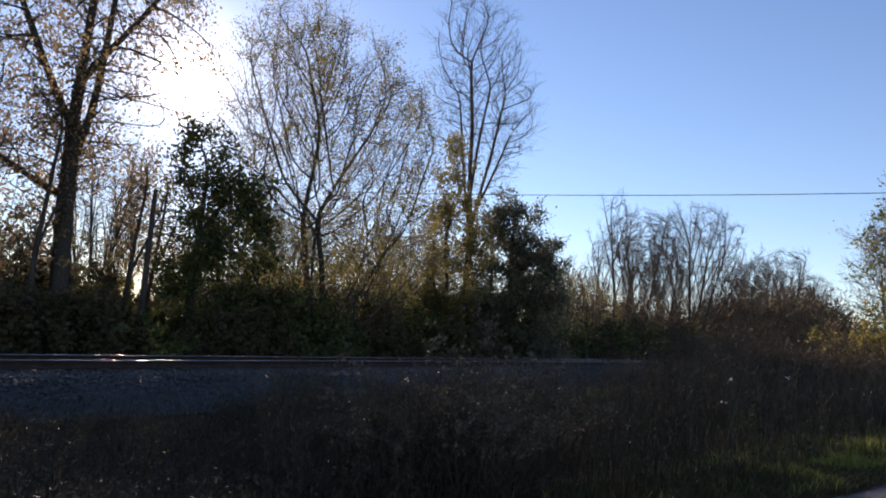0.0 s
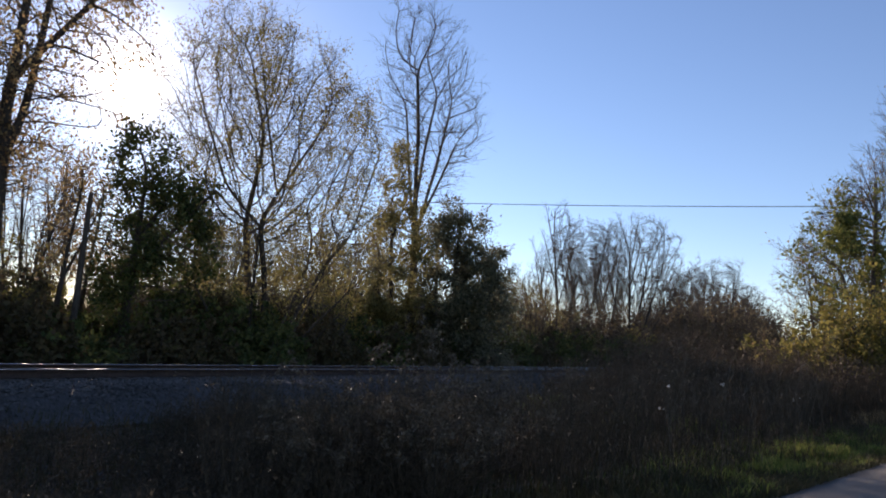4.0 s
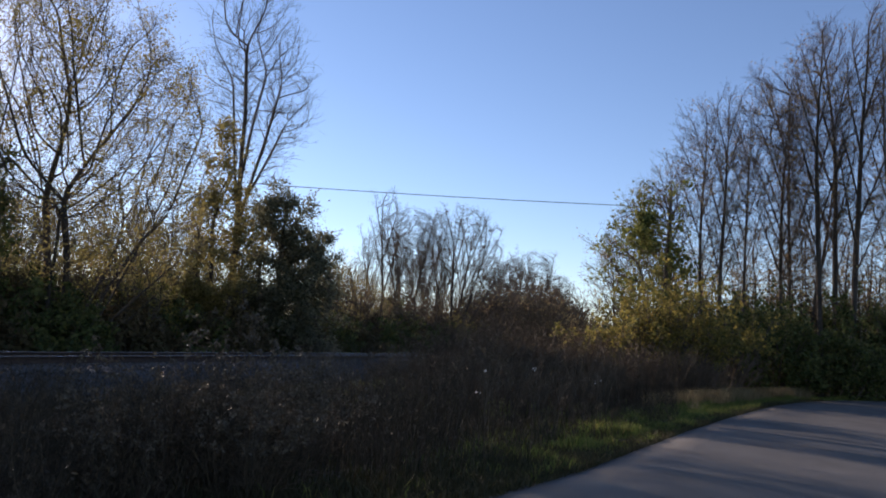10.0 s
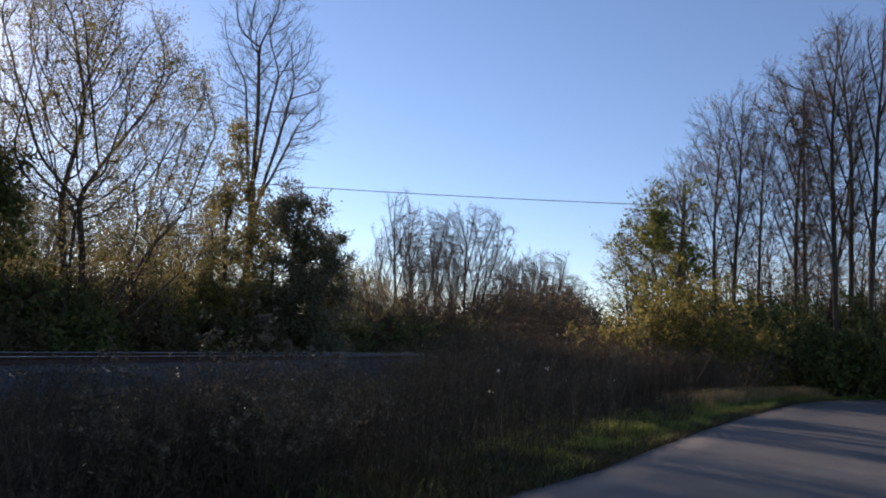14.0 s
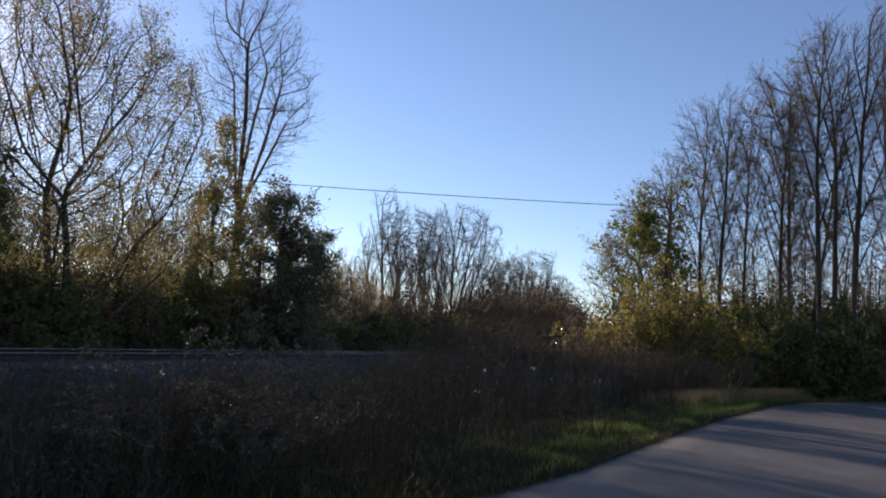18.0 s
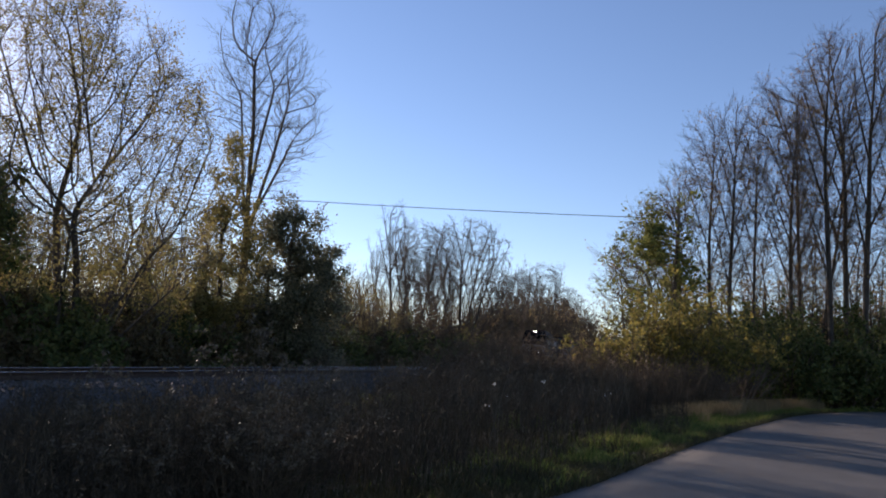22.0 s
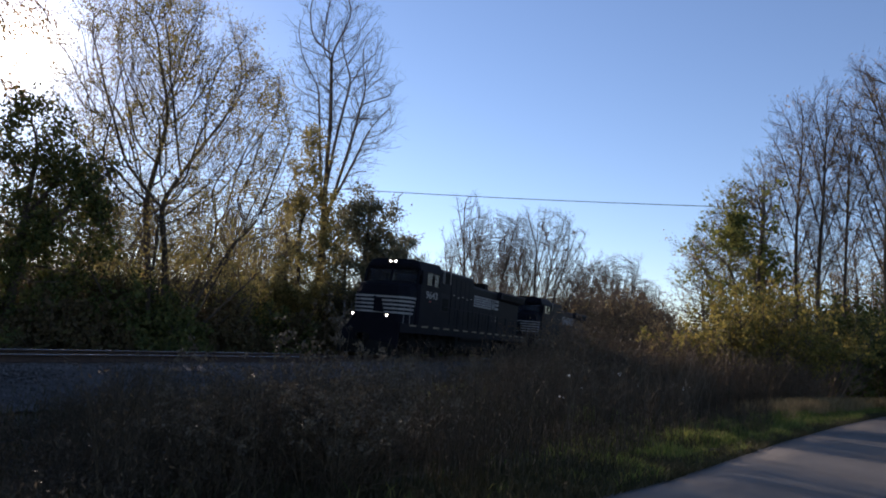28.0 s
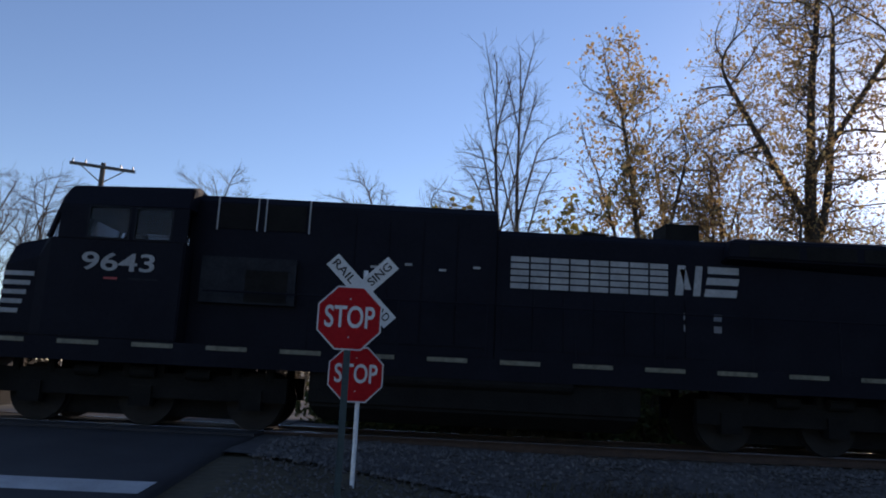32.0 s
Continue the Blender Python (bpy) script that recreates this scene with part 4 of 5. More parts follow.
# brown brush between the track and the far stand
for az, d, w, hgt, leaf in ((85.2, 74, 3, 5.6, LEAF_RUST), (86.6, 70, 5, 5.6, LEAF_BROWN), (67.6, 68, 8, 5.0, LEAF_YELLOW), (70.0, 76, 6, 5.6, LEAF_YELLOW), (72.6, 86, 8, 5.4, LEAF_BROWN), (74.6, 94, 9, 6.0, LEAF_YELLOW), (76.4, 106, 10, 8.4, LEAF_BROWN), (78.0, 120, 11, 11.5, LEAF_BROWN), (79.4, 136, 12, 13.0, LEAF_BROWN), (80.8, 156, 13, 14.5, LEAF_BROWN), (82.0, 178, 14, 16.5, LEAF_RUST), (83.2, 205, 14, 17.0, LEAF_BROWN)):
    make_bush("brush_clump", "brown leafless brush with a few rusty leaves", az, d, -0.7, w, hgt, 5, leaf, 90, 4500, 0.085 * d / 75, THICKET_TWIG, stem=0.028 * d / 75)

# overhead wire that comes out of the woods
def wire_between(a, b, sag):
    a, b = np.array(a), np.array(b)
    t = np.linspace(0, 1, 25)[:, None]
    line = a + (b - a) * t - np.array([0, 0, 1]) * sag * 4 * t * (1 - t)
    return tubes([(line[None], np.full((1, 25), 0.022))], 6)


CABLE = surface("black_cable", (0.015, 0.015, 0.016), (0.03, 0.03, 0.032), 3, 0.6, bump=0)
v, f = wire_between((37.5, 38.0, 10.35), (44.38, -0.7, 9.75), 0.26)
tagged(put("overhead_wire", fast_mesh("overhead_wire", v, f), CABLE), "single black overhead wire across the track", "wire")

# ---- signs at the crossing ----
SIGN_RED = surface("red_sign_sheeting", (0.25, 0.005, 0.008), (0.34, 0.009, 0.012), 3, 0.6, bump=0.05, spec=0.08)
SIGN_WHITE = surface("white_sign_sheeting", (0.40, 0.40, 0.40), (0.56, 0.56, 0.55), 3, 0.6, bump=0.05, spec=0.1)
SIGN_BLACK = surface("black_sign_paint", (0.012, 0.012, 0.012), (0.025, 0.025, 0.025), 3, 0.5, bump=0)
SIGN_BACK = surface("bare_sign_aluminium", (0.3, 0.3, 0.3), (0.45, 0.45, 0.45), 3, 0.5, 0.8, bump=0)
GREEN_POST = surface("dark_green_post_steel", (0.02, 0.04, 0.045), (0.05, 0.075, 0.08), 5, 0.6, 0.2, bump=0.2)
WHITE_POST = surface("weathered_white_post", (0.45, 0.46, 0.47), (0.72, 0.72, 0.72), 4, 0.6, bump=0.2)


def octagon(width, y0, y1):
    bm = bmesh.new()
    r = width / 2 / math.cos(math.pi / 8)
    ring = [[bm.verts.new((r * math.cos(math.pi / 8 + k * math.pi / 4), y, r * math.sin(math.pi / 8 + k * math.pi / 4))) for k in range(8)] for y in (y0, y1)]
    bm.faces.new(ring[0])
    bm.faces.new(ring[1])
    for k in range(8):
        bm.faces.new((ring[0][k], ring[0][(k + 1) % 8], ring[1][(k + 1) % 8], ring[1][k]))
    return bm


def stop_plate(parent, z, width):
    plate = part("stop_plate", octagon(width, -0.022, -0.018), SIGN_WHITE, parent, "octagonal red stop plate with a white rim")
    plate.location = (0, 0, z)
    part("red_field", octagon(width * 0.955, -0.026, -0.0225), SIGN_RED, plate)
    part("plate_back", octagon(width, -0.0175, -0.014), SIGN_BACK, plate)
    me = lettering("STOP", width * 0.475)
    me.transform(Matrix.Diagonal((0.69, 1, 1, 1)))
    word = put("lettering", me, SIGN_WHITE, plate, "white STOP lettering")
    word.location = (0, -0.029, 0)
    for dz in (-0.3, 0.3):
        part("bolt", rod((0, -0.034, dz * width), (0, -0.026, dz * width), 0.009), SIGN_BACK, plate)
    return plate


one = empty("stop_sign", pose(-0.90, 8.84, 0, 0, 0, 4), "red octagonal stop sign on a dark green post", "stop sign")
stop_plate(one, 1.79, 0.762)
u = box(-0.04, 0.04, 0.006, 0.012, -0.75, 2.1)
box(-0.04, -0.034, -0.014, 0.006, -0.75, 2.1, u)
box(0.034, 0.04, -0.014, 0.006, -0.75, 2.1, u)
part("post", u, GREEN_POST, one, "dark green steel channel post")

two = empty("crossbuck_sign", pose(-0.92, 10.42, 0, 0, 0, 4), "white railroad crossing crossbuck above a stop plate", "crossing sign")
stop_plate(two, 1.13, 0.762)
part("post", rod((0.05, 0.04, -0.75), (0.05, 0.04, 2.60), 0.032, 12), WHITE_POST, two, "weathered white post")
for name, words, turn, y in (("crossbuck_blade", ("RAIL", "ROAD"), -45, -0.045), ("crossbuck_blade", ("CROS", "SING"), 45, -0.030)):
    blade = part(name, box(-0.61, 0.61, 0.0, 0.006, -0.114, 0.114), SIGN_WHITE, two, "white crossbuck blade with black lettering", bevel=0.002)
    blade.matrix_basis = pose(0, y, 2.30, 0, -turn, 0)
    for sx, word in ((-0.375, words[0]), (0.355, words[1])):
        me = lettering(word, 0.165)
        w = max(v.co.x for v in me.vertices) - min(v.co.x for v in me.vertices)
        me.transform(Matrix.Diagonal((0.40 / w, 1, 1, 1)))
        t = put("lettering", me, SIGN_BLACK, blade, "black crossing lettering")
        t.location = (sx, -0.004, 0)

# utility pole beyond the crossing
POLE_WOOD = surface("weathered_pole_wood", (0.07, 0.06, 0.05), (0.17, 0.15, 0.13), 4, 0.9, bump=0.5, stretch=(3, 3, 0.3))
px, py = at(-24.6, 37)
pole = empty("utility_pole", pose(px, py, FAR_Z, 0, 0, 24), "wooden utility pole with a braced crossarm", "utility pole")
part("pole", rod((0, 0, -0.5), (0, 0, 11.05), 0.16, 12, r2=0.11), POLE_WOOD, pole)
part("crossarm", box(-1.4, 1.4, -0.19, -0.09, 10.75, 10.89), POLE_WOOD, pole, bevel=0.01)
for sx in (-1, 1):
    part("brace", rod((0, -0.15, 10.05), (sx * 0.95, -0.15, 10.78), 0.025, 6), POLE_WOOD, pole)
    for dx in (1.28, 0.75):
        part("insulator", rod((sx * dx, -0.14, 10.89), (sx * dx, -0.14, 11.04), 0.04, 8), SIGN_BACK, pole)
# the pole that holds the single wire, half hidden in a leafy tree
pole = empty("utility_pole", pose(44.38, -0.78, -0.7, 0, 0, 10), "weathered wooden utility pole holding a single wire", "utility pole")
part("pole", rod((0, 0, -0.4), (0.05, 0, 11.7), 0.15, 12, r2=0.10), POLE_WOOD, pole)
part("insulator", rod((0, 0.06, 10.44), (0, 0.15, 10.44), 0.035, 8), SIGN_BACK, pole)
# bare snag beside the ivy-covered tree
px, py = at(34.0, 26.5)
snag = empty("dead_snag", pose(px, py, FAR_Z), "straight dead tree trunk without branches", "tree trunk")
part("trunk", rod((0, 0, -0.4), (0.08, 0, 5.9), 0.12, 9, r2=0.075), BARK, snag)

# ---- locomotives ----
LOCO_BLACK = surface("black_locomotive_paint", (0.004, 0.0045, 0.008), (0.0095, 0.010, 0.0155), 1.2, 0.62, bump=0.04, fine=14, spec=0.06)
LOCO_UNDER = surface("grimy_black_running_gear", (0.004, 0.004, 0.004), (0.013, 0.012, 0.011), 3, 0.9, spec=0.15, bump=0.3)
LOCO_WHITE = surface("dusty_white_locomotive_paint", (0.20, 0.20, 0.205), (0.34, 0.34, 0.335), 2, 0.7, bump=0.03, spec=0.06)
LOCO_GREY = surface("grey_grille_metal", (0.010, 0.011, 0.014), (0.025, 0.027, 0.032), 3, 0.7, 0.1, bump=0.1, spec=0.08)
REFLECTOR = surface("pale_reflective_tape", (0.03, 0.028, 0.02), (0.20, 0.185, 0.135), 1.3, 0.45, bump=0)
DULL_RED = surface("dull_red_stencil", (0.25, 0.04, 0.04), (0.35, 0.06, 0.06), 3, 0.6, bump=0)
WHEEL_STEEL = surface("worn_wheel_steel", (0.008, 0.007, 0.007), (0.022, 0.019, 0.017), 3, 0.85, 0.1, bump=0.1)
LAMP_ON = glow("lit_headlamp", (1.0, 0.93, 0.8), 20.0)
LAMP_OFF = surface("unlit_lamp_lens", (0.05, 0.05, 0.05), (0.1, 0.1, 0.1), 3, 0.2, bump=0)
DULL_WHITE = surface("grimy_white_number_paint", (0.18, 0.18, 0.18), (0.30, 0.30, 0.30), 3, 0.6, bump=0)
FAINT = surface("faded_grey_lettering", (0.10, 0.10, 0.11), (0.20, 0.20, 0.21), 3, 0.6, bump=0)
GLASS, gn, gl, gb = shader("cab_window_glass")
gb.inputs["Base Color"].default_value = (0.25, 0.27, 0.31, 1)
gb.inputs["Roughness"].default_value, gb.inputs["Transmission Weight"].default_value, gb.inputs["IOR"].default_value = 0.04, 0.94, 1.16


def mirrored(points):
    return points + [(x, -y, z) for x, y, z in points]


def make_loco(number, label, lamp):
    """A wide-cab six-axle diesel. x runs back from its front coupler, the track's middle is y = 0, rail heads z = 0."""
    loco = empty("diesel_locomotive", Matrix(), label, "locomotive")
    # frame and ends
    part("underframe", box(0.75, 21.55, -1.53, 1.53, 1.14, 1.55), LOCO_BLACK, loco, bevel=0.02)
    part("pilot_plate", box(0.68, 0.80, -1.48, 1.48, 0.45, 1.60), LOCO_BLACK, loco, bevel=0.02)
    part("snow_plow", hull(mirrored([(0.25, 0.02, 0.12), (0.68, 1.45, 0.12), (0.55, 0.02, 0.75), (0.72, 1.45, 0.62), (0.80, 1.45, 0.12)])), LOCO_UNDER, loco)
    part("rear_plate", box(21.5, 21.62, -1.48, 1.48, 0.45, 1.60), LOCO_BLACK, loco, bevel=0.02)
    for x0, x1 in ((0.0, 0.75), (21.6, 22.3)):
        c = box(x0, x1, -0.12, 0.12, 0.74, 0.98)
        box(x0 if x0 < 1 else x1 - 0.28, x0 + 0.28 if x0 < 1 else x1, -0.2, 0.2, 0.70, 1.02, c)
        part("coupler", c, LOCO_UNDER, loco, bevel=0.02)
    # nose and cab
    part("nose", hull(mirrored([(1.60, 0.95, 1.55), (1.60, 0.95, 2.9), (1.68, 0.85, 3.28), (1.85, 1.38, 1.55), (1.85, 1.38, 2.85), (1.9, 1.2, 3.3), (2.8, 1.45, 1.55), (2.8, 1.45, 3.15), (2.8, 1.2, 3.52)])), LOCO_BLACK, loco, bevel=0.05)
    cab = part("cab", hull(mirrored([(2.45, 1.45, 1.55), (5.2, 1.52, 1.55), (2.45, 1.45, 3.0), (2.55, 1.40, 3.42), (5.2, 1.52, 3.42), (2.7, 1.52, 1.55), (2.7, 1.52, 3.42)])), LOCO_BLACK, loco, "black cab body", bevel=0.03)
    part("cab_roof", hull(mirrored([(2.72, 1.42, 4.06), (5.22, 1.52, 4.06), (2.80, 0.95, 4.56), (5.22, 1.0, 4.62), (2.82, 1.25, 4.48), (5.22, 1.35, 4.52), (2.68, 1.3, 4.20)])), LOCO_BLACK, cab, bevel=0.03)
    for s in (-1, 1):
        for x0, x1 in ((2.80, 3.32), (4.12, 4.20), (4.92, 5.2)):
            part("pillar", box(x0, x1, s * 1.44, s * 1.51, 3.42, 4.07), LOCO_BLACK, cab)
        part("pillar", rod((2.56, s * 1.36, 3.42), (2.76, s * 1.36, 4.08), 0.06, 6), LOCO_BLACK, cab)
        for x0, x1 in ((3.32, 4.12), (4.20, 4.92)):
            w = empty("side_window", Matrix())
            w.parent = cab
            part("pane", box(x0, x1, s * 1.475, s * 1.48, 3.42, 4.06), GLASS, w)
            fr = bmesh.new()
            for a, b, c, d in ((x0, x1, 3.42, 3.455), (x0, x1, 4.025, 4.06), (x0, x0 + 0.03, 3.455, 4.025), (x1 - 0.03, x1, 3.455, 4.025)):
                box(a, b, min(s * 1.49, s * 1.52), max(s * 1.49, s * 1.52), c, d, fr)
            part("window_frame", fr, LOCO_GREY, w, "light grey window frame")
    part("pillar", rod((2.56, 0, 3.45), (2.76, 0, 4.12), 0.07, 6), LOCO_BLACK, cab)
    for s in (-1, 1):
        ws = hull([(2.575, s * 0.08, 3.47), (2.575, s * 1.30, 3.47), (2.745, s * 0.08, 4.08), (2.745, s * 1.30, 4.08), (2.60, s * 0.08, 3.47), (2.60, s * 1.30, 3.47), (2.77, s * 0.08, 4.08), (2.77, s * 1.30, 4.08)])
        part("windshield", ws, GLASS, cab, "glass windshield pane")
    part("cab_rear_wall", box(5.1, 5.2, -1.0, 1.0, 3.40, 4.2), LOCO_BLACK, cab)
    # lamps; tubes added round the lenses hide them from the side, like narrow beams
    hb = part("headlight_box", box(2.70, 3.05, -0.30, 0.30, 4.30, 4.56), LOCO_BLACK, loco, bevel=0.02)
    for s in (-1, 1):
        part("headlight", rod((2.66, s * 0.13, 4.43), (2.71, s * 0.13, 4.43), 0.052, 14), lamp, hb, "round headlight")
        part("beam_blocker", beam_tube(2.54, 2.70, s * 0.13, 4.43, 0.082, 0.105), LOCO_BLACK, hb)
        d = part("ditch_light", rod((0.80, s * 0.84, 1.83), (1.0, s * 0.84, 1.83), 0.13, 14), LOCO_BLACK, loco)
        part("lens", rod((0.785, s * 0.84, 1.83), (0.805, s * 0.84, 1.83), 0.044, 14), lamp, d, "round ditch light lens")
        part("beam_blocker", beam_tube(0.66, 0.80, s * 0.84, 1.83, 0.085, 0.125), LOCO_BLACK, d)
        part("bracket", box(0.84, 0.96, s * 0.84 - 0.05, s * 0.84 + 0.05, 1.55, 1.74), LOCO_BLACK, d)
        nb = part("number_board", box(2.62, 2.70, s * 0.78 - 0.24, s * 0.78 + 0.24, 4.16, 4.34), LOCO_BLACK, loco)
    part("air_conditioner", box(3.6, 4.5, -0.55, 0.55, 4.50, 4.66), LOCO_BLACK, loco, bevel=0.03)
    part("roof_antenna", box(4.0, 4.35, -0.75, -0.62, 4.50, 4.62), LOCO_UNDER, loco, bevel=0.02)
    # equipment cabinet, engine hood, radiators
    cabinet = part("equipment_cabinet", hull(mirrored([(5.2, 1.02, 1.55), (11.14, 1.02, 1.55), (5.2, 1.02, 4.36), (11.14, 1.02, 4.36), (5.2, 0.86, 4.52), (11.14, 0.86, 4.52)])), LOCO_BLACK, loco, bevel=0.02)
    hood = part("engine_hood", hull(mirrored([(11.14, 0.97, 1.55), (20.35, 0.97, 1.55), (11.14, 0.97, 3.98), (20.35, 0.97, 3.98), (11.14, 0.85, 4.12), (20.35, 0.85, 4.12)])), LOCO_BLACK, loco, bevel=0.02)
    rad = part("radiator_section", hull(mirrored([(15.6, 0.90, 3.62), (20.35, 0.90, 3.50), (15.65, 1.22, 3.74), (20.75, 1.22, 3.72), (15.75, 1.22, 4.08), (21.2, 1.22, 4.12), (15.85, 1.1, 4.16), (21.2, 1.1, 4.22)])), LOCO_BLACK, loco, bevel=0.03)
    for s in (-1, 1):
        for k in range(4):
            x = 16.1 + k * 1.15
            part("radiator_screen", box(x, x + 1.0, min(s * 1.215, s * 1.23), max(s * 1.215, s * 1.23), 3.78, 4.04), LOCO_UNDER, rad)
    stack = part("exhaust_housing", box(14.70, 15.40, -0.42, 0.42, 4.05, 4.54), LOCO_UNDER, loco, bevel=0.04)
    horn = part("air_horn", box(13.0, 13.5, -0.25, 0.25, 4.12, 4.17), LOCO_UNDER, loco)
    for dy in (-0.18, 0, 0.18):
        part("trumpet", rod((13.5, dy, 4.27), (13.0, dy, 4.27), 0.03, 8, r2=0.075), LOCO_UNDER, horn)
    # near-side doors, screens and rails on the cabinet
    for s in (-1, 1):
        for x in (5.62, 6.40, 6.56, 7.42):
            part("grab_iron", rod((x, s * 1.06, 3.80), (x, s * 1.06, 4.46), 0.018, 6), LOCO_WHITE, cabinet, "white grab iron")
        for x in (5.62, 6.56):
            part("louvre", box(x + 0.04, x + 0.78, min(s * 1.02, s * 1.045), max(s * 1.02, s * 1.045), 3.84, 4.34), LOCO_UNDER, cabinet)
        part("filter_box", box(5.42, 7.25, min(s * 1.02, s * 1.14), max(s * 1.02, s * 1.14), 2.36, 3.26), LOCO_GREY, cabinet, "grey filter box", bevel=0.02)
        # flat black plate painted for the dark inside of the filter opening
        part("opening_shade", box(6.28, 7.10, min(s * 1.13, s * 1.146), max(s * 1.13, s * 1.146), 2.40, 3.02), LOCO_UNDER, cabinet)
        for k in range(5):
            part("cabinet_door", box(7.7 + 0.67 * k, 8.33 + 0.67 * k, min(s * 1.02, s * 1.04), max(s * 1.02, s * 1.04), 1.75, 4.2), LOCO_BLACK, cabinet, bevel=0.008)
            part("door_latch", box(8.0 + 0.67 * k, 8.14 + 0.67 * k, min(s * 1.04, s * 1.06), max(s * 1.04, s * 1.06), 3.2 if k % 2 else 3.28, 3.245 if k % 2 else 3.325), LOCO_WHITE, cabinet)
        for k in range(7):
            part("hood_door", box(11.3 + 0.6 * k, 11.86 + 0.6 * k, min(s * 0.97, s * 0.985), max(s * 0.97, s * 0.985), 1.75, 2.85), LOCO_BLACK, hood, bevel=0.006)
        # white striped panel, its boxed emblem as plain shapes, and lettering too faint to read
        for col in range(8):
            for row in range(5):
                x0, z0 = 11.41 + 0.396 * col, 2.955 + 0.133 * row
                part("white_stripe", box(x0 + 0.018, x0 + 0.378, min(s * 0.972, s * 0.978), max(s * 0.972, s * 0.978), z0, z0 + 0.1), LOCO_WHITE, hood)
        y0, y1 = min(s * 0.972, s * 0.978), max(s * 0.972, s * 0.978)
        for x0, x1, z0, z1, k in ((14.70, 14.86, 2.98, 3.58, 0.06), (14.90, 15.02, 3.10, 3.50, -0.10), (15.06, 15.20, 2.98, 3.58, 0.06), (15.28, 15.92, 2.98, 3.13, 0.03), (15.32, 15.96, 3.22, 3.36, 0.03), (15.36, 15.98, 3.44, 3.58, 0)):
            part("emblem_shape", hull([(a + (k if z == z1 else 0), y, z) for a in (x0, x1) for y in (y0, y1) for z in (z0, z1)]), LOCO_WHITE, hood, "plain white emblem shape")
        for z in (2.50, 2.27):
            for x0, x1 in ((14.32, 14.62), (14.68, 14.98), (15.04, 15.36), (15.42, 15.62)):
                part("lettering_bar", box(x0, x1, y0, y1, z, z + 0.13), FAINT, hood)
        for k in range(14):
            part("reflector", box(1.7 + 1.36 * k, 2.45 + 1.36 * k, min(s * 1.532, s * 1.538), max(s * 1.532, s * 1.538), 1.44, 1.52), REFLECTOR, loco, "pale reflective strip")
        # nose stripes run round on to the side
        for k in range(5):
            z = 1.96 + 0.175 * k
            part("nose_stripe", hull([(x, s * y, zz) for x, y in ((1.86, 1.385), (1.86, 1.396), (2.20 + 0.055 * k, 1.411 + 0.0029 * k), (2.20 + 0.055 * k, 1.423 + 0.0029 * k)) for zz in (z, z + 0.085)]), LOCO_WHITE, loco, "white nose stripe")
            part("nose_stripe", hull([(x, s * y, zz) for x, y in ((1.594, 0.945), (1.585, 0.955), (1.852, 1.384), (1.842, 1.392)) for zz in (z, z + 0.085)]), LOCO_WHITE, loco, "white nose stripe on the bevelled corner")
        # handrails along the walkways
        for k in range(9):
            x = 7.6 + 1.68 * k
            part("stanchion", rod((x, s * 1.49, 1.55), (x, s * 1.49, 2.55), 0.018, 6), LOCO_BLACK, loco)
        part("handrail", rod((5.6, s * 1.49, 2.55), (21.4, s * 1.49, 2.55), 0.018, 6), LOCO_BLACK, loco)
        for x in (1.1, 1.75, 21.3):
            part("step_rail", rod((x, s * 1.5, 1.15), (x, s * 1.5, 2.35), 0.018, 6), FAINT, loco, "pale step handrail")
        for z in (0.42, 0.70, 0.98, 1.26):
            part("step", box(1.12, 1.72, min(s * 1.25, s * 1.52), max(s * 1.25, s * 1.52), z, z + 0.03), LOCO_UNDER, loco)
        for sx in (1.12, 1.69):
            part("step_side", box(sx, sx + 0.03, min(s * 1.25, s * 1.52), max(s * 1.25, s * 1.52), 0.4, 1.3), LOCO_UNDER, loco)
    for k in range(5):
        z = 1.96 + 0.175 * k
        part("nose_stripe", box(1.588, 1.598, -0.93, 0.93, z, z + 0.085), LOCO_WHITE, loco, "white nose stripe")
    part("emblem_shape", hull([(x, y, z) for x in (1.572, 1.586) for y, z in ((-0.28, 1.98), (0.05, 2.35), (0.30, 2.72), (-0.10, 2.60), (0.26, 2.0))]), LOCO_BLACK, loco, "plain black emblem shape")
    # road number on the cab side, with a small stencil line under it
    me = lettering(number, 0.47)
    w = max(v.co.x for v in me.vertices) - min(v.co.x for v in me.vertices)
    me.transform(Matrix.Diagonal((1.36 / w, 1, 1, 1)))
    t = put("road_number", me, DULL_WHITE, loco, "white road number")
    t.location = (4.0, -1.528, 2.97)
    part("stencil_bar", box(3.75, 4.0, -1.526, -1.522, 2.66, 2.70), DULL_RED, loco)
    part("stencil_bar", box(4.2, 4.75, -1.526, -1.522, 2.67, 2.70), LOCO_GREY, loco)
    # fuel tank and running gear
    part("fuel_tank", hull(mirrored([(7.7, 1.42, 0.55), (7.7, 1.42, 1.22), (13.9, 1.42, 1.22), (13.9, 1.42, 0.55), (7.9, 1.0, 0.25), (13.7, 1.0, 0.25)])), LOCO_UNDER, loco, bevel=0.05)
    part("air_reservoir", rod((8.2, -1.40, 1.08), (12.6, -1.40, 1.08), 0.13, 12), LOCO_UNDER, loco, smooth=False)
    axles = []
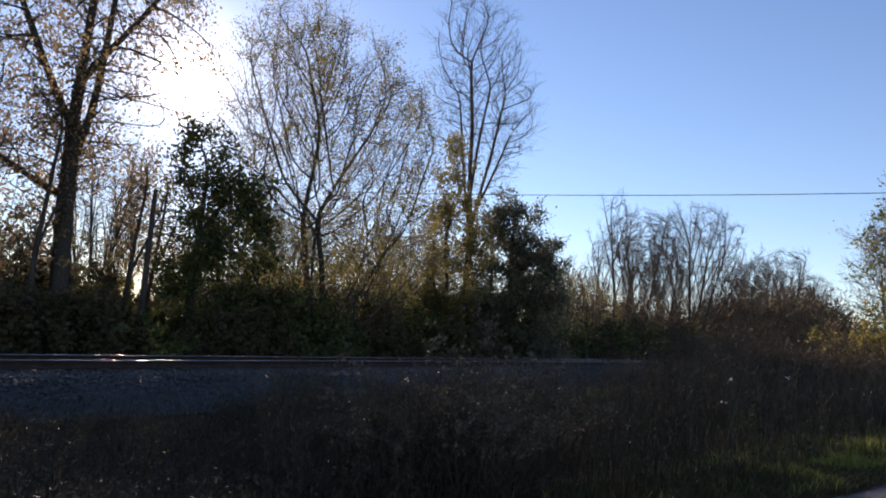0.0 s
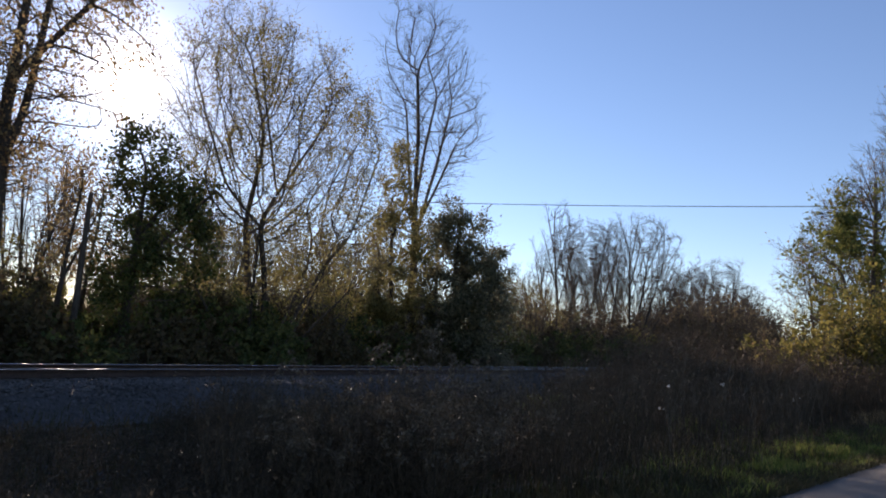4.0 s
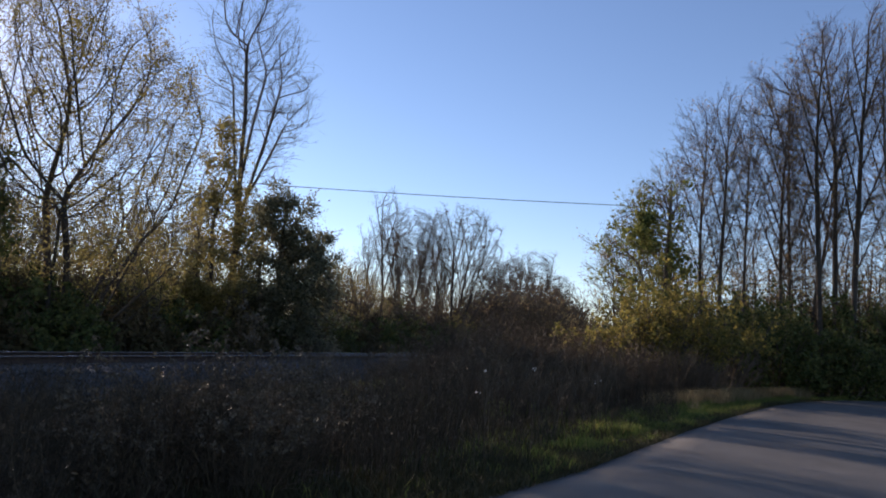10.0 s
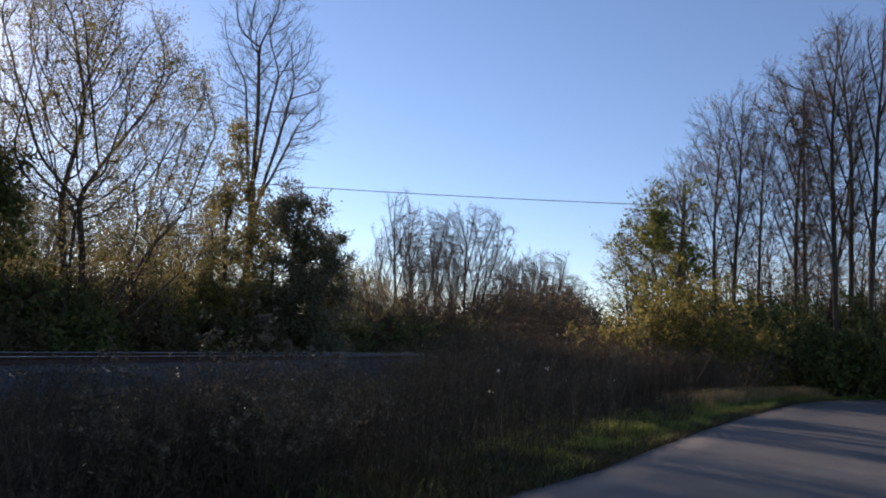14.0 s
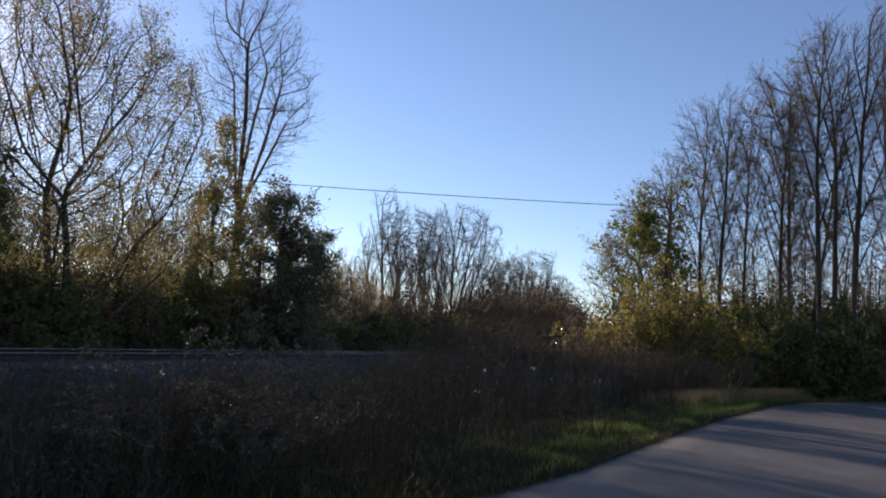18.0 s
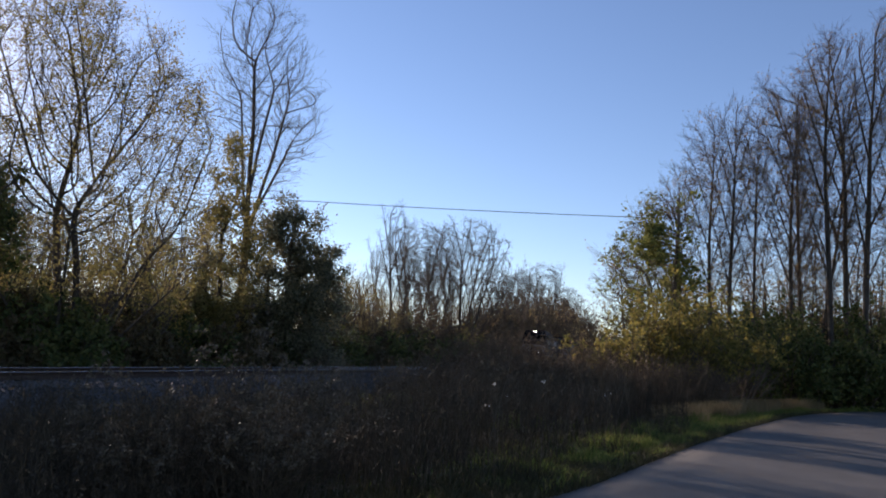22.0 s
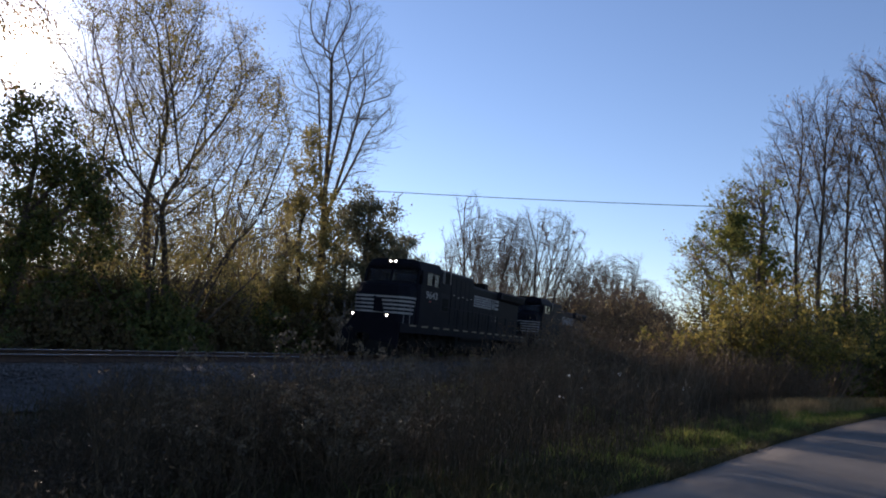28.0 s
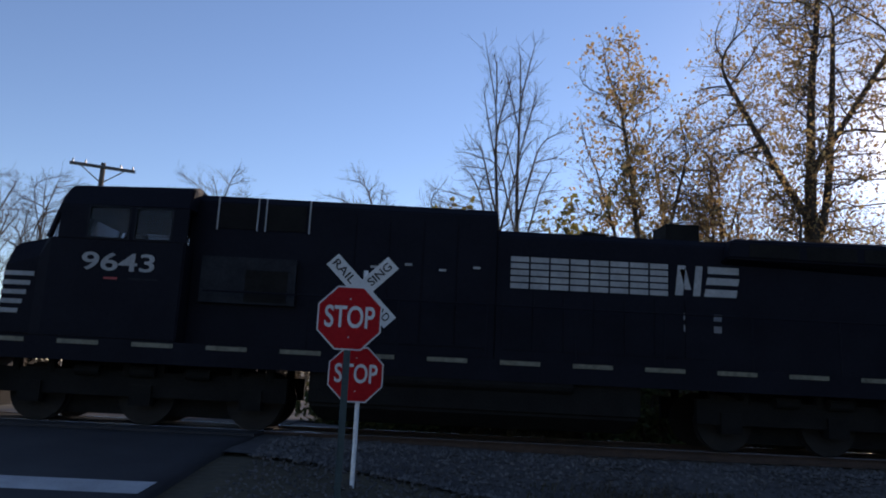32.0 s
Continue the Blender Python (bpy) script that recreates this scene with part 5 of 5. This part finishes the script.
    for c in (4.55, 17.75):
        truck = part("truck_frame", box(c - 2.7, c + 2.7, -1.13, -0.98, 0.52, 0.98), LOCO_UNDER, loco, bevel=0.04)
        part("side_frame", box(c - 2.7, c + 2.7, 0.98, 1.13, 0.52, 0.98), LOCO_UNDER, truck, bevel=0.04)
        part("bolster", box(c - 0.4, c + 0.4, -1.0, 1.0, 0.6, 1.1), LOCO_UNDER, truck)
        # unseen motor-sized boxes added to block the bright gaps between the axles
        for dx in (-1.05, 1.0):
            part("motor_filler", box(c + dx - 0.72, c + dx + 0.72, -0.64, 0.64, 0.16, 1.16), LOCO_UNDER, truck, bevel=0.06)
        for k, dx in enumerate((-2.05, 0.0, 2.05)):
            for s in (-1, 1):
                part("axle_box", box(c + dx - 0.2, c + dx + 0.2, min(s * 0.98, s * 1.2), max(s * 0.98, s * 1.2), 0.36, 0.74), LOCO_UNDER, truck, bevel=0.04)
                for e in (-0.32, 0.32):
                    part("spring", rod((c + dx + e, s * 1.08, 0.9), (c + dx + e, s * 1.08, 1.2), 0.09, 8), LOCO_UNDER, truck)
            for s in (-1, 1):
                part("brake_cylinder", rod((c + dx * 0.5 - 0.2, s * 1.2, 0.98), (c + dx * 0.5 + 0.25, s * 1.2, 0.98), 0.1, 10), LOCO_UNDER, truck)
            wh = rod((0, -0.72, 0), (0, 0.72, 0), 0.09, 10)
            for s in (-1, 1):
                rod((0, s * 0.69, 0), (0, s * 0.82, 0), 0.533, 32, wh)
                rod((0, s * 0.66, 0), (0, s * 0.69, 0), 0.56, 32, wh)
                rod((0, s * 0.82, 0), (0, s * 0.86, 0), 0.2, 16, wh)
            wheel = part("wheelset", wh, WHEEL_STEEL, loco, "steel wheelset with worn treads")
            wheel.location = (c + dx, 0, 0.533)
            axles.append(wheel)
    return loco, axles


lead, lead_axles = make_loco("9643", "black diesel locomotive with white nose stripes", LAMP_ON)
second, second_axles = make_loco("9643", "black diesel locomotive coupled behind the first", LAMP_OFF)
for ob in list(second.children):
    if ob.name.startswith(("road_number", "stencil_bar")):
        bpy.data.objects.remove(ob)
part("road_number", box(3.4, 4.6, -1.532, -1.526, 2.85, 3.1), LOCO_GREY, second, "faint unreadable number")

# ---- weeds and grass ----


def weed_field(name, label, spots, heights, spread, leaf_rate, material, stem_r=0.004):
    """Dry stalks with side shoots and shrivelled leaves, one mesh of stuff."""
    n = len(spots)
    p = np.column_stack([spots, ground_z(spots[:, 0], spots[:, 1]) - 0.03])
    d = unit(np.column_stack([rng.normal(size=(n, 2)) * spread, np.ones(n)]))
    lines = grow(p, d, heights, 5, 0.07, 0.0)
    radii = taper(np.full(n, stem_r), 6, 0.45)
    q, dd, ln, r = sprout(lines, radii, heights, 4, 0.45, 38, 0.24, 0.7, stem_r * 0.5)
    shoots, sr = grow(q, dd, ln, 2, 0.12, 0.12), taper(r, 3, 0.5)
    v1, f1 = tubes([(lines, radii), (shoots, sr)], 3)
    s = np.concatenate([lines[:, 2:].reshape(-1, 3), shoots[:, 1:].reshape(-1, 3)])
    c = s[rng.choice(len(s), int(n * leaf_rate))] + rng.normal(size=(int(n * leaf_rate), 3)) * 0.03
    v2, f2 = blades(c, 0.024, 0.3, 0.6)
    return tagged(put(name, fast_mesh(name, np.concatenate([v1, v2]), np.concatenate([f1, f2 + len(v1)]), False), material), label, "weeds", kind="stuff")


def scatter(count, az0, az1, d0, d1):
    az = np.radians(az0 + (az1 - az0) * rng.random(count))
    d = np.sqrt(d0 ** 2 + (d1 ** 2 - d0 ** 2) * rng.random(count))
    s = np.column_stack([d * np.sin(az), d * np.cos(az)])
    keep = (s[:, 1] > road_line(s[:, 0]) + 0.7) & (s[:, 1] < TRACK_Y - 3.0)
    return s[keep]


s = scatter(5200, 40, 72, 6.5, 13.5)
clump = np.array([noise.noise(Vector((a * 0.5, b * 0.5, 2))) for a, b in s])
s, clump = s[clump > -0.1], clump[clump > -0.1]
weed_field("dry_weeds", "dry brown weeds on the verge below the track", s, 0.15 + 0.55 * np.clip(clump + 0.1, 0, 1) + 0.4 * rng.random(len(s)) ** 2, 0.13, 7, DRY_WEED)
s = scatter(5200, 60, 94, 11, 34)
far = np.hypot(s[:, 0], s[:, 1])
clump = np.array([noise.noise(Vector((a * 0.3, b * 0.3, 7))) for a, b in s])
keep = s[:, 1] > road_line(s[:, 0]) + 2.2 + clump
s, far, clump = s[keep], far[keep], clump[keep]
az = np.degrees(np.arctan2(s[:, 0], s[:, 1]))
tall = 0.45 + 0.06 * (far - 11) + 0.9 * np.clip(clump, -0.3, 1) + 0.5 * rng.random(len(s))
top = EYE - far * np.tan(np.radians(np.interp(az, [60, 70, 74, 77, 80, 82, 84, 94], [4.8, 3.4, 0.4, -1.2, -1.2, 0.3, -1.2, -1.4]))) - ground_z(s[:, 0], s[:, 1])
tall = np.clip(tall, 0.2, np.maximum(top * (0.75 + 0.3 * rng.random(len(s))), 0.25))
weed_field("tall_dry_weeds", "tall brown thicket of dry weeds beside the track", s, tall, 0.12, 7, DRY_WEED, 0.006)
# scattered stands of taller weeds near the road
s = scatter(2600, 44, 76, 6.6, 12.5)
clump = np.array([noise.noise(Vector((a * 0.9, b * 0.9, 21))) for a, b in s])
s, clump = s[clump > 0.12], clump[clump > 0.12]
weed_field("standing_weeds", "scattered stands of tall dry goldenrod stalks", s, 0.6 + 1.1 * np.clip(clump, 0, 0.7) + 0.35 * rng.random(len(s)), 0.10, 10, DRY_WEED, 0.005)
s = scatter(2600, 72, 92, 7, 30)
s = s[s[:, 1] < road_line(s[:, 0]) + 2.6]
weed_field("verge_weeds", "low brown weeds at the edge of the grass", s, 0.25 + 0.35 * rng.random(len(s)), 0.15, 7, DRY_WEED, 0.004)
s = scatter(5200, 12, 46, 5.0, 13)
weed_field("low_dry_weeds", "low dry weeds and stubble in front of the ballast", s, 0.12 + 0.25 * rng.random(len(s)), 0.25, 5, DRY_WEED, 0.003)
s = scatter(420, 62, 88, 10, 26)
far = np.hypot(s[:, 0], s[:, 1])
top = EYE + far * 0.012 - ground_z(s[:, 0], s[:, 1])
weed_field("pale_stalks", "thin pale dead stalks standing in the brown weeds", s, np.minimum(0.9 + 0.9 * rng.random(len(s)), np.maximum(top, 0.4)), 0.08, 5, PALE_WEED, 0.007)
# thickets of brush in the weeds
for az, d, w, hgt, stems in ((71.0, 27, 2.6, 1.9, 36), (73.2, 24, 2.8, 2.1, 40), (74.8, 26, 3.0, 2.7, 44), (76.4, 22, 2.8, 2.5, 44), (77.8, 25, 3.2, 3.1, 48), (79.2, 28, 3.2, 3.5, 48), (80.8, 32, 3.2, 3.4, 44), (77.0, 31, 3.2, 3.6, 48), (78.5, 34, 3.4, 4.0, 48), (80.2, 38, 3.4, 4.1, 44), (75.6, 30, 3.2, 3.2, 44), (82.2, 27, 3.0, 2.6, 40), (83.4, 32, 3.2, 3.2, 44), (84.6, 30, 3.2, 3.0, 44), (85.8, 27, 3.4, 2.8, 44), (88.0, 29, 3.6, 2.9, 44), (86.8, 32, 3.6, 3.4, 44), (90.4, 31, 3.4, 2.7, 40), (92.8, 33, 3.4, 2.6, 40), (79.6, 21, 2.2, 1.8, 30), (82.6, 22, 2.2, 1.7, 30)):
    make_bush("brush_clump", "leafless brown brush among dry weeds", az, d, -0.75, w, hgt, 3, LEAF_THICKET, stems, 16 * stems, 0.05, THICKET_TWIG, stem=0.016)
# single tall weeds that stand out
for az, d, hgt in ((60.4, 7.4, 2.45), (58.8, 7.2, 2.3), (59.8, 7.0, 1.8), (61.6, 7.5, 1.9), (51.8, 7.6, 1.75), (50.4, 7.4, 1.6), (63.2, 8.0, 1.8), (55.0, 8.2, 1.2)):
    make_bush("tall_weed", "tall dry goldenrod with a feathery brown head", az, d, -0.72, 0.55, hgt, 0.5, PALE_WEED, 15, 1500, 0.017, DRY_WEED, "weed", rough=0.4, stem=0.009, patchy=0.9, low=hgt * 0.42)
# low green weeds that still have their leaves
for az, d, w in ((68.9, 22, 1.6), (70.4, 23, 1.5), (72.0, 22, 1.2), (66.8, 19, 1.0), (75.2, 20, 1.2), (79.0, 19, 1.3), (82.4, 20, 1.4), (86.0, 22, 1.5)):
    make_bush("green_weed", "low leafy green weed among dry stalks", az, d, -0.78, w, 0.75, w * 0.8, LEAF_WEED, 26, 1100, 0.035, THICKET_TWIG, "weed", stem=0.005, patchy=0.6)
# pale seed heads
s = scatter(9, 70, 90, 11, 22)
c = np.column_stack([s, ground_z(s[:, 0], s[:, 1]) + 0.7 + 0.6 * rng.random(len(s))])
c = (c[:, None] + rng.normal(size=(len(c), 8, 3)) * 0.016).reshape(-1, 3)
v, f = blades(c, 0.016, 0.7)
tagged(put("seed_heads", fast_mesh("seed_heads", v, f, False), SEED_FLUFF), "pale fluffy seed heads on dry weeds", "seed heads", kind="stuff")


def grass(name, label, s, height, material):
    n = len(s)
    p = np.column_stack([s, ground_z(s[:, 0], s[:, 1]) - 0.03])
    a = rng.random(n) * 6.28
    w = np.column_stack([np.cos(a), np.sin(a), np.zeros(n)]) * (0.006 + 0.004 * rng.random(n))[:, None]
    bend = rng.normal(size=(n, 3)) * 0.35 * np.array([1, 1, 0])
    h = (height * (0.5 + rng.random(n)))[:, None]
    mid = p + (np.array([0, 0, 1]) + bend * 0.4) * h * 0.6
    tip = p + (np.array([0, 0, 1]) + bend) * h
    v = np.stack([p - w, p + w, mid + w * 0.8, mid - w * 0.8, tip], 1).reshape(-1, 3)
    k = 5 * np.arange(n)[:, None]
    f = np.concatenate([k + np.array([[0, 1, 2]]), k + np.array([[0, 2, 3]]), k + np.array([[3, 2, 4]])])
    return tagged(put(name, fast_mesh(name, v, f, False), material), label, "grass", kind="stuff")


n = 90000
x = 1.5 + 46 * rng.random(n) ** 1.5
gap = 0.05 + np.abs(rng.normal(size=n)) * (0.22 + 0.055 * x)
s = np.column_stack([x, road_line(x) + gap])
# bright blades thin out towards the camera, where the verge lies in shade
s = s[rng.random(n) < np.clip((x - 8.0) / 6.0, 0.04, 1)]
lush = np.array([noise.noise(Vector((a * 0.9, b * 1.4, 31))) for a, b in s])
s, lush = s[lush > -0.4], lush[lush > -0.4]
grass("verge_grass", "green mown grass along the asphalt edge", s, 0.08 + 0.26 * np.clip(lush + 0.05, 0, 0.6), GRASS_BLADE)
n = 16000
x = 24 + 17 * rng.random(n)
s = np.column_stack([x, road_line(x) + 1.2 + 1.7 * rng.random(n) ** 0.7])
lush = np.array([noise.noise(Vector((a * 0.7, b * 0.7, 41))) for a, b in s])
grass("dry_grass", "tall tan dry grass at the foot of the bushes", s[lush > -0.1], 0.42, TAN_GRASS)
n = 16000
x = 2 + 36 * rng.random(n) ** 1.3
s = np.column_stack([x, road_line(x) - 0.06 + 0.5 * rng.random(n) ** 1.6])
grass("edge_weeds", "dark straggling weeds over the asphalt edge", s, 0.05 + 0.007 * np.minimum(x, 10), ROUGH_GRASS)
# dull stubble added on the near verge, its dark colour stands in for shade
n = 18000
x = 1.2 + 10.5 * rng.random(n)
s = np.column_stack([x, road_line(x) + 0.04 + 1.5 * rng.random(n)])
grass("shade_stubble", "dull dark stubble beside the asphalt, standing in for shade", s, 0.13, ROUGH_GRASS)
s = scatter(45000, 8, 92, 5.0, 26)
grass("rough_grass", "rough half-dry grass between the road and track", s, 0.20, ROUGH_GRASS)

# ---- wooden ties, one by one near the crossing ----
tie = part("tie", box(-0.115, 0.115, -1.3, 1.3, -0.36, -0.186), TIE_WOOD, track, bevel=0.01)
tie.location = (-30, 0, 0)
for k in range(1, 280):
    x = -30 + 0.52 * k
    if CROSS_X0 < x < CROSS_X1:
        continue
    o = new("tie", tie.data)
    o.parent = track
    o.matrix_basis = pose(x + 0.02 * math.sin(k * 7.3), 0.05 * math.sin(k * 3.1), 0.006 * math.sin(k * 1.7), 0, 0, 1.2 * math.sin(k * 5.9))
rest = bmesh.new()
for k in range(400):
    box(115.7 + 0.52 * k, 115.93 + 0.52 * k, -1.3, 1.3, -0.36, -0.186, rest)
tagged(part("far_ties", rest, TIE_WOOD, track, "dark wooden ties further along"), kind="stuff")

# ---- movement ----
# seconds, and how far along the track the leading coupler is
RUN = [(0.0, 312.0), (10.0, 211.5), (20.0, 110.2), (24.5, 64.2), (26.5, 43.8), (27.0, 38.65), (27.5, 33.3), (29.0, 18.35), (29.6, 12.6), (30.0, 8.8), (30.5, 4.1), (31.0, -0.5), (31.3, -3.25), (31.6, -6.0), (32.0, -9.78)]


def motions():
    walk(lead, [(t, pose(s, TRACK_Y, 0)) for t, s in RUN])
    walk(second, [(t, pose(s + 22.3, TRACK_Y, 0)) for t, s in RUN])
    beats = [k / 15 for k in range(481)]
    far = np.interp(beats, [t for t, s in RUN], [s for t, s in RUN])
    for wheel in lead_axles + second_axles:
        x, y, z = wheel.location
        walk(wheel, [(t, pose(x, y, z) @ pose(0, 0, 0, 0, -math.degrees((312 - s) / 0.533) % 360, 0)) for t, s in zip(beats, far)])


motions()
